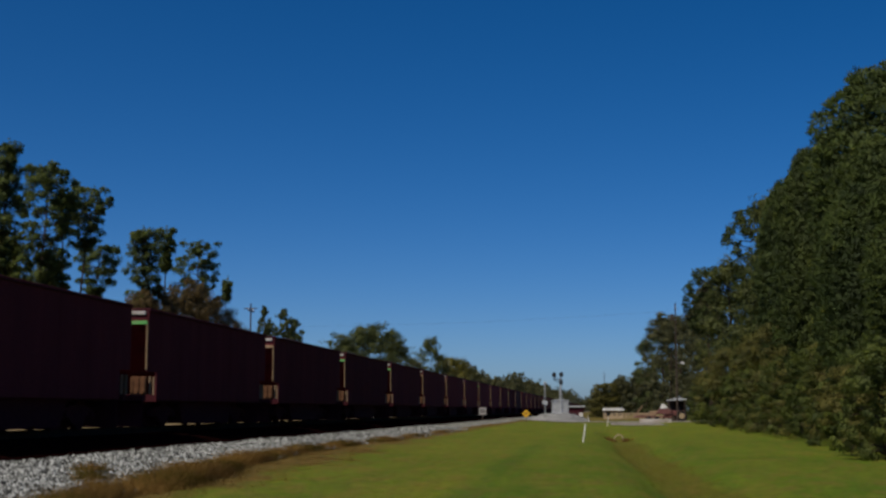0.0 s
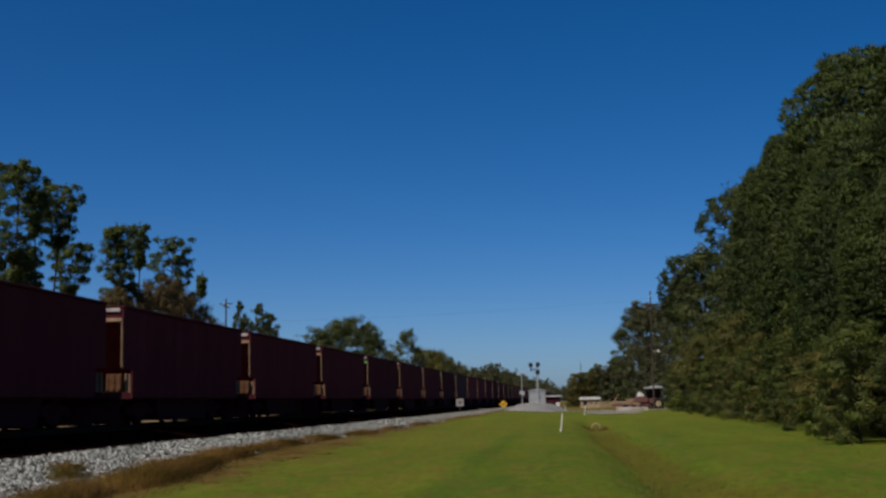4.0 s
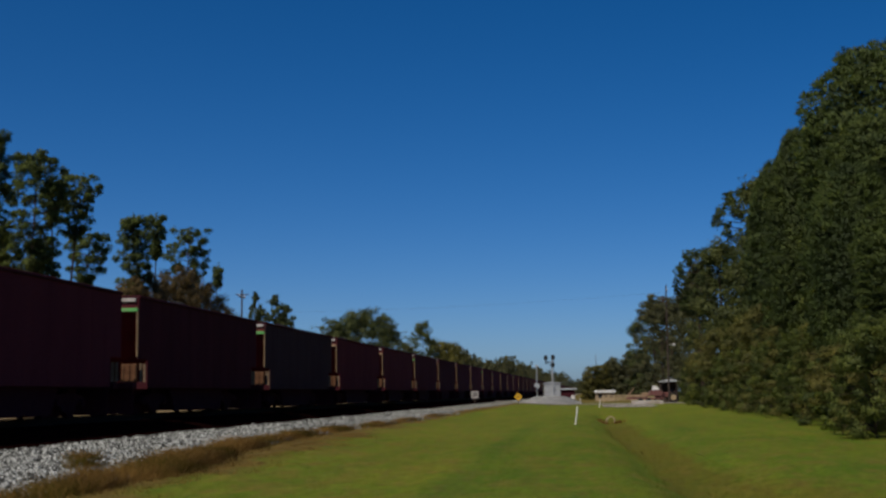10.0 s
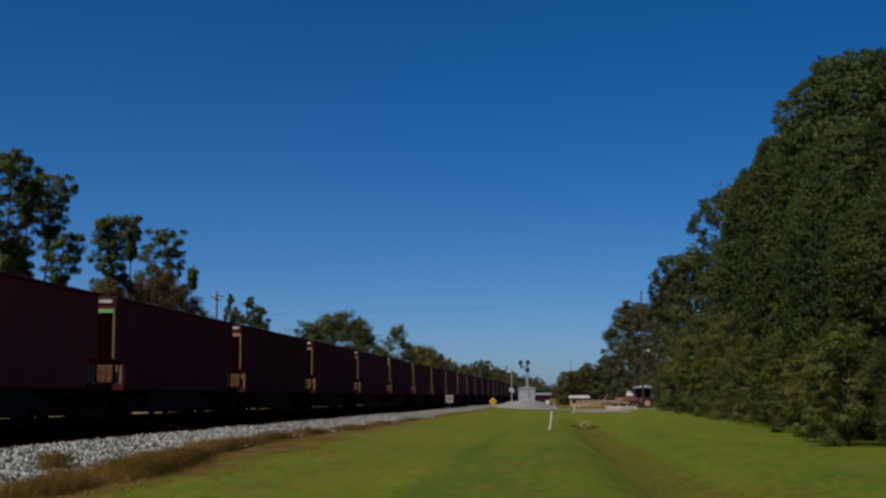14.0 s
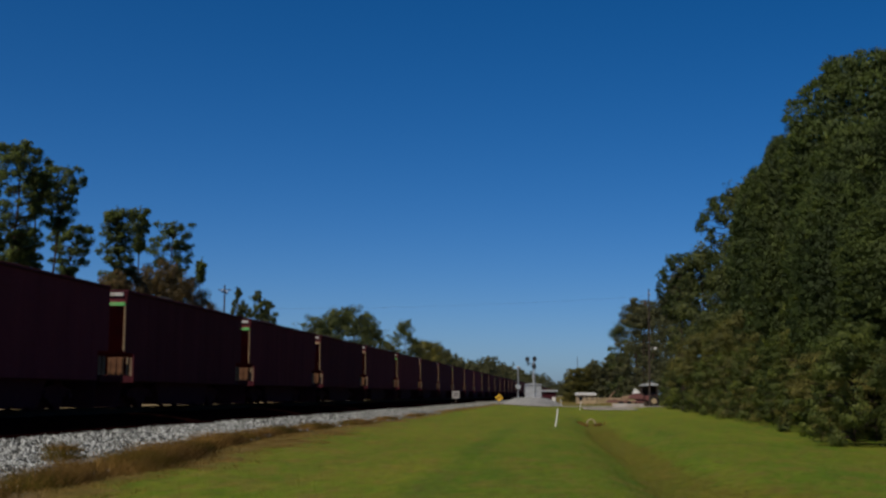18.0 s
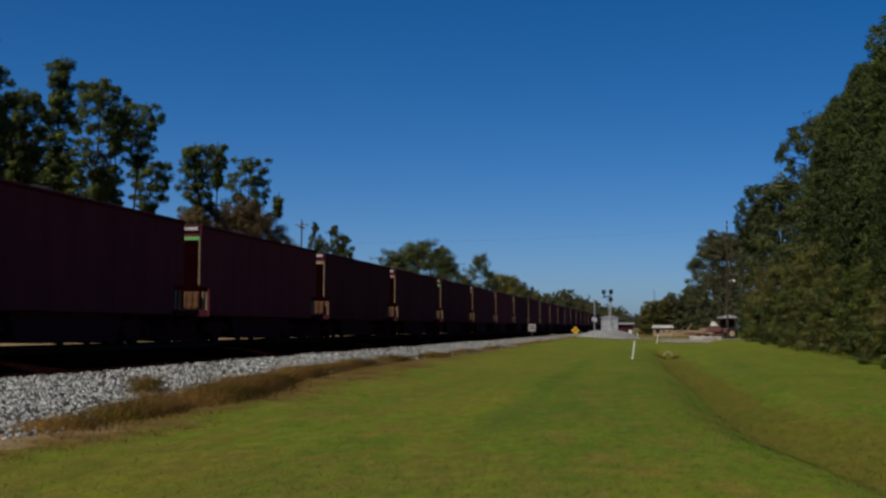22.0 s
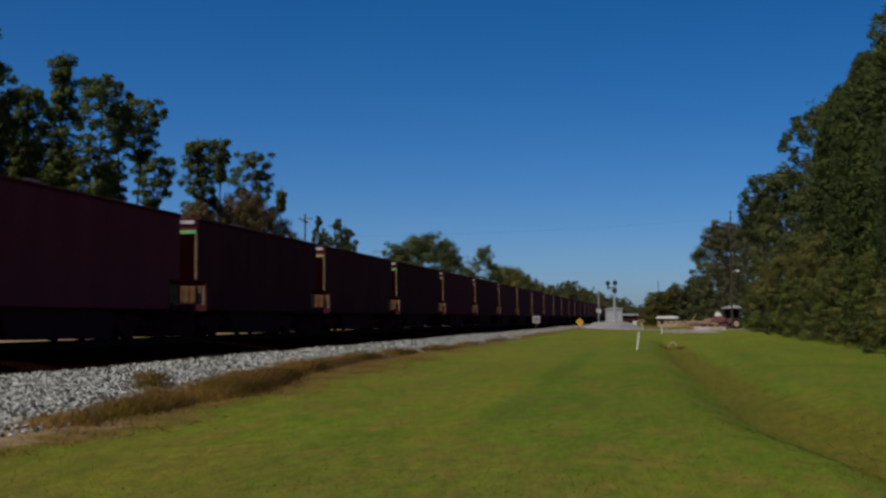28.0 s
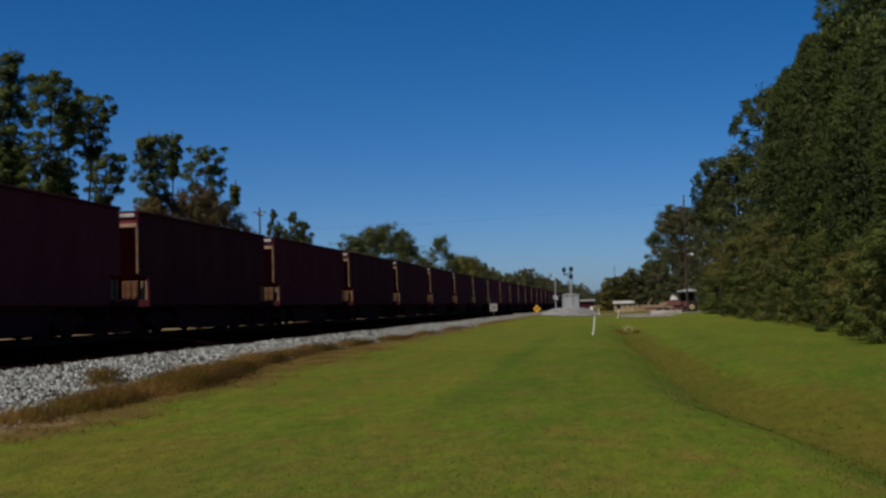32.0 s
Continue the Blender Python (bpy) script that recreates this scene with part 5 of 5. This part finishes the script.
def stones():
    """Loose stones on the bank: squashed eight-sided lumps."""
    rng = np.random.default_rng(2)
    base = np.array([(1, 0, 0), (0, 1, 0), (-1, 0, 0), (0, -1, 0), (0, 0, 1), (0, 0, -1)], float)
    tri = np.array([(0, 1, 4), (1, 2, 4), (2, 3, 4), (3, 0, 4), (1, 0, 5), (2, 1, 5), (3, 2, 5), (0, 3, 5)])
    spans = ((13, 24, 21000, 0.036), (24, 44, 18000, 0.04), (44, 90, 12000, 0.042))
    vs, fs, k = [], [], 0
    for y0, y1, n, r in spans:
        y = rng.uniform(y0, y1, n)
        foot = foot_line(y)
        u = rng.random(n)
        x = np.where(rng.random(n) < 0.05, foot + 0.7 * rng.random(n) ** 1.5, foot + 0.05 - u * (foot + 0.05 + 11.95))
        z = bank_height(x, y)
        s = r * rng.uniform(0.55, 1.5, (n, 1, 1)) * rng.uniform(0.6, 1.2, (n, 1, 3))
        a = rng.random(n) * 2 * math.pi
        ca, sa = np.cos(a), np.sin(a)
        v = base[None] * s + rng.normal(size=(n, 6, 3)) * r * 0.22
        w = v.copy()
        w[:, :, 0] = v[:, :, 0] * ca[:, None] - v[:, :, 1] * sa[:, None]
        w[:, :, 1] = v[:, :, 0] * sa[:, None] + v[:, :, 1] * ca[:, None]
        w += np.stack([x, y, z + r * 0.2], 1)[:, None, :]
        vs.append(w.reshape(-1, 3))
        fs.append((np.arange(n)[:, None, None] * 6 + tri[None]).reshape(-1, 3) + k)
        k += n * 6
    tagged(new("loose_stones", array_mesh("loose_stones", np.concatenate(vs), np.concatenate(fs), MAT["stone"])), "loose grey crushed stones on the track's bank", "stones", "", "stuff")


def power_line():
    def pole(tall, label, lamp=False):
        p = tagged(new("utility_pole"), label, "utility pole", "utility poles by the crossing")
        part("shaft", built(lambda bm: rod(bm, (0, 0, -0.5), (0, 0, tall), 0.12, 0.08, 10)), MAT["pole"], p)
        part("crossarm", built(lambda bm: box(bm, -0.06, 0.06, -1.2, 1.2, tall - 0.9, tall - 0.76)), MAT["pole"], p)
        ins = mesh_of(built(lambda bm: rod(bm, (0, 0, 0), (0, 0, 0.2), 0.05, 0.03, 6)), "insulator", MAT["white"])
        for y in (-1.1, 0.55, 1.1):
            part("insulator", ins, None, p).location = (0, y, tall - 0.76)
        return p
    a = on_ground(pole(14.8, "tall weathered wooden utility pole before the woods"), 9.2, 165)
    part("transformer", built(lambda bm: rod(bm, (-0.4, 0, 12.6), (-0.4, 0, 13.4), 0.2, None, 10)), MAT["pole"], a)
    lamp = part("lamp_arm", built(lambda bm: rod(bm, (0, 0, 7.2), (0.75, 0, 7.4), 0.03, None, 6)), MAT["silver"], a)
    part("lamp_head", built(lambda bm: (rod(bm, (0.8, 0, 7.2), (0.8, 0, 7.45), 0.2, 0.1, 10))), MAT["white"], lamp, "white lamp head")
    b = pole(12.9, "wooden utility pole with a crossarm beyond the train")
    part("crossarm", built(lambda bm: box(bm, -0.75, 0.75, -0.05, 0.05, 12.3, 12.4)), MAT["pole"], b)
    on_ground(b, -38.8, 141)
    c = on_ground(pole(13.5, "distant utility pole above the evergreens"), 0.6, 420)
    w = tagged(new("power_line"), "thin power wire sagging across the track", "power line")
    p0, p1 = Vector((9.2, 165, 14.0)), Vector((-70, 168, 13.2))
    line = [(p0.lerp(p1, k / 32) - Vector((0, 0, 4.4 * k / 32 * (1 - k / 32))), 0.006) for k in range(33)]
    part("wire", limb_mesh("wire", line, [], MAT["black"]), None, w)


def crossing():
    sheet("road", np.linspace(-80, 60, 60), np.linspace(161, 167, 5), lambda x, y: height(x, y) + 0.05 + 0.12 * np.clip(1 - np.abs((y - 164) / 3), 0, 0.6) + 0.0 * x, MAT["road"], "pale worn country road over the crossing", "road")
    sheet("gravel_drive", np.linspace(0.8, 6.4, 12), np.linspace(132, 160.6, 20), lambda x, y: height(x, y) + 0.03 + 0.02 * np.sin(x * 2 + y), MAT["road"], "pale gravel drive beside the crossing", "drive")


mound(), cabin(), block_signal(), trackside_signs(), markers(), culvert(), ditch_grass(), weeds(), lawn_blades(), stones(), power_line(), crossing()


def yard():
    """What stands by the road at the wood's end: a low building, a machine under a canopy, boards and blocks."""
    h = tagged(new("low_building"), "low tan building with a white roof beyond the crossing", "building")
    part("wall", built(lambda bm: box(bm, -1.7, 1.7, -2, 2, 0, 1.5)), MAT["tan"], h)
    part("roof", built(lambda bm: slab(bm, [(-1.9, 1.5), (1.9, 1.5), (1.9, 1.62), (1.6, 1.95), (-1.6, 1.95), (-1.9, 1.62)], "y", -2.3, 2.3)), MAT["white"], h)
    win = mesh_of(built(lambda bm: box(bm, -0.3, 0.3, -2.03, -1.99, 0.55, 1.2)), "window", MAT["glass"])
    for x in (-1.1, 0.0, 1.1):
        part("window", win, None, h).location = (x, 0, 0)
    on_ground(h, 1.7, 222, 4)
    h.scale = (0.88, 1, 0.95)

    k = tagged(new("open_shed"), "small open shed with a pale metal roof by the wood", "shed")
    part("roof", built(lambda bm: slab(bm, [(-1.75, 2.85), (1.75, 2.95), (1.75, 3.1), (0.2, 3.3), (-1.75, 3.0)], "y", -1.5, 1.5)), MAT["silver"], k)
    part("back_wall", built(lambda bm: box(bm, -1.6, 1.6, 1.3, 1.36, 0, 2.86)), MAT["pole"], k)
    part("side_wall", built(lambda bm: box(bm, 1.54, 1.6, -1.3, 1.3, 0, 2.9)), MAT["pole"], k)
    post = mesh_of(built(lambda bm: box(bm, -0.07, 0.07, -0.07, 0.07, -0.2, 2.88)), "post", MAT["pole"])
    for x in (-1.55, 0.0, 1.4):
        part("post", post, None, k).location = (x, -1.35, 0)
    on_ground(k, 9.4, 170)
    k.scale = (0.68, 1, 0.92)

    m = tagged(new("tractor"), "dark red tractor parked under the open shed", "tractor")
    part("body", built(lambda bm: (box(bm, -1.5, 0.2, -0.4, 0.4, 0.7, 1.4, 0.1), box(bm, 0.2, 1.1, -0.55, 0.55, 0.8, 1.4, 0.08))), MAT["red"], m)
    for x, r in ((0.75, 0.7), (-1.2, 0.42)):
        for y in (-0.65, 0.65):
            wheel = part("wheel", built(lambda bm: rod(bm, (0, -0.17, 0), (0, 0.17, 0), r, None, 18)), MAT["rubber"], m)
            wheel.location = (x, y, r)
            part("rim", built(lambda bm: rod(bm, (0, -0.19, 0), (0, 0.19, 0), r * 0.5, None, 12)), MAT["tan"], wheel)
    part("seat", built(lambda bm: box(bm, 0.45, 0.85, -0.25, 0.25, 1.4, 1.8, 0.05)), MAT["black"], m)
    on_ground(m, 9.2, 169.6, 0)
    t = tagged(new("trailer"), "low red trailer piled with boards by the road", "trailer")
    part("bed", built(lambda bm: box(bm, -2.4, 2.4, -0.9, 0.9, 0.55, 0.75, 0.03)), MAT["red"], t)
    part("load", built(lambda bm: (box(bm, -2.2, 0.4, -0.8, 0.8, 0.75, 1.05, 0.06), rod(bm, (-2.2, 0, 0.8), (-1.3, 0, 2.0), 0.1, 0.08), box(bm, -0.4, 2.0, -0.6, 0.7, 1.0, 1.4, 0.08))), MAT["stile"], t)
    part("tarpaulin", built(lambda bm: slab(bm, [(0.3, 1.0), (2.2, 1.0), (2.0, 1.7), (1.3, 2.1), (0.8, 1.6)], "y", -0.85, 0.85)), MAT["red"], t)
    part("white_panel", built(lambda bm: slab(bm, [(0.9, 1.7), (1.9, 1.75), (1.5, 2.25), (1.1, 2.3)], "y", -0.9, -0.86)), MAT["white"], t)
    tw = mesh_of(built(lambda bm: rod(bm, (0, -0.12, 0), (0, 0.12, 0), 0.36, None, 14)), "wheel", MAT["rubber"])
    for x in (-0.5, 0.5):
        for y in (-0.95, 0.95):
            part("wheel", tw, None, t).location = (x, y, 0.36)
    on_ground(t, 6.3, 169, 0)
    b = tagged(new("concrete_barrier"), "long pale concrete block beside the road", "barrier")
    part("block", built(lambda bm: box(bm, -1.9, 1.9, -0.3, 0.3, -0.1, 0.45, 0.05)), MAT["plate"], b)
    on_ground(b, 6.3, 160)
    e = tagged(new("equipment_shelter"), "low dark equipment shelter with a pale flat roof", "shelter")
    part("roof", built(lambda bm: box(bm, -1.4, 1.4, -1.0, 1.0, 1.95, 2.2, 0.03)), MAT["silver"], e)
    part("wall", built(lambda bm: box(bm, -1.25, 1.1, -0.7, 0.9, 0, 1.95, 0.02)), MAT["iron"], e)
    part("white_box", built(lambda bm: box(bm, 0.5, 1.05, -1.3, -0.75, 0, 1.1, 0.03)), MAT["white"], e)
    on_ground(e, -4.2, 208)
    f = tagged(new("board_fence"), "weathered tan board fence beyond the road", "fence")
    post = mesh_of(built(lambda bm: box(bm, -0.07, 0.07, -0.07, 0.07, -0.2, 1.15)), "post", MAT["tan"])
    rail = mesh_of(built(lambda bm: box(bm, 0, 2.0, -0.02, 0.02, -0.08, 0.08)), "rail_board", MAT["tan"])
    for k in range(5):
        part("post", post, None, f).location = (k * 2.0, 0, 0)
        if k < 4:
            for z in (0.4, 0.7, 1.0):
                part("rail_board", rail, None, f).location = (k * 2.0, -0.09, z)
    on_ground(f, 1.4, 196)


yard()


# ---- movement ----
def motions():
    """The train rolls towards the camera, about a car's length each second."""
    drift = [(0, 0.14), (6, 0.12), (12, 0.12), (14, 0.3), (16.5, 0.55), (18.5, 0.58), (20.5, 0.35), (23, 0.0), (25, -0.3), (28, -0.54), (30, -0.82), (31, -1.18), (32, -1.5)]
    for n, car in TRAIN:
        walk(car, [(t, pose(TRACK_X, 40.1 + n * PITCH - PITCH * t + d, RAIL_Z)) for t, d in drift])


motions()
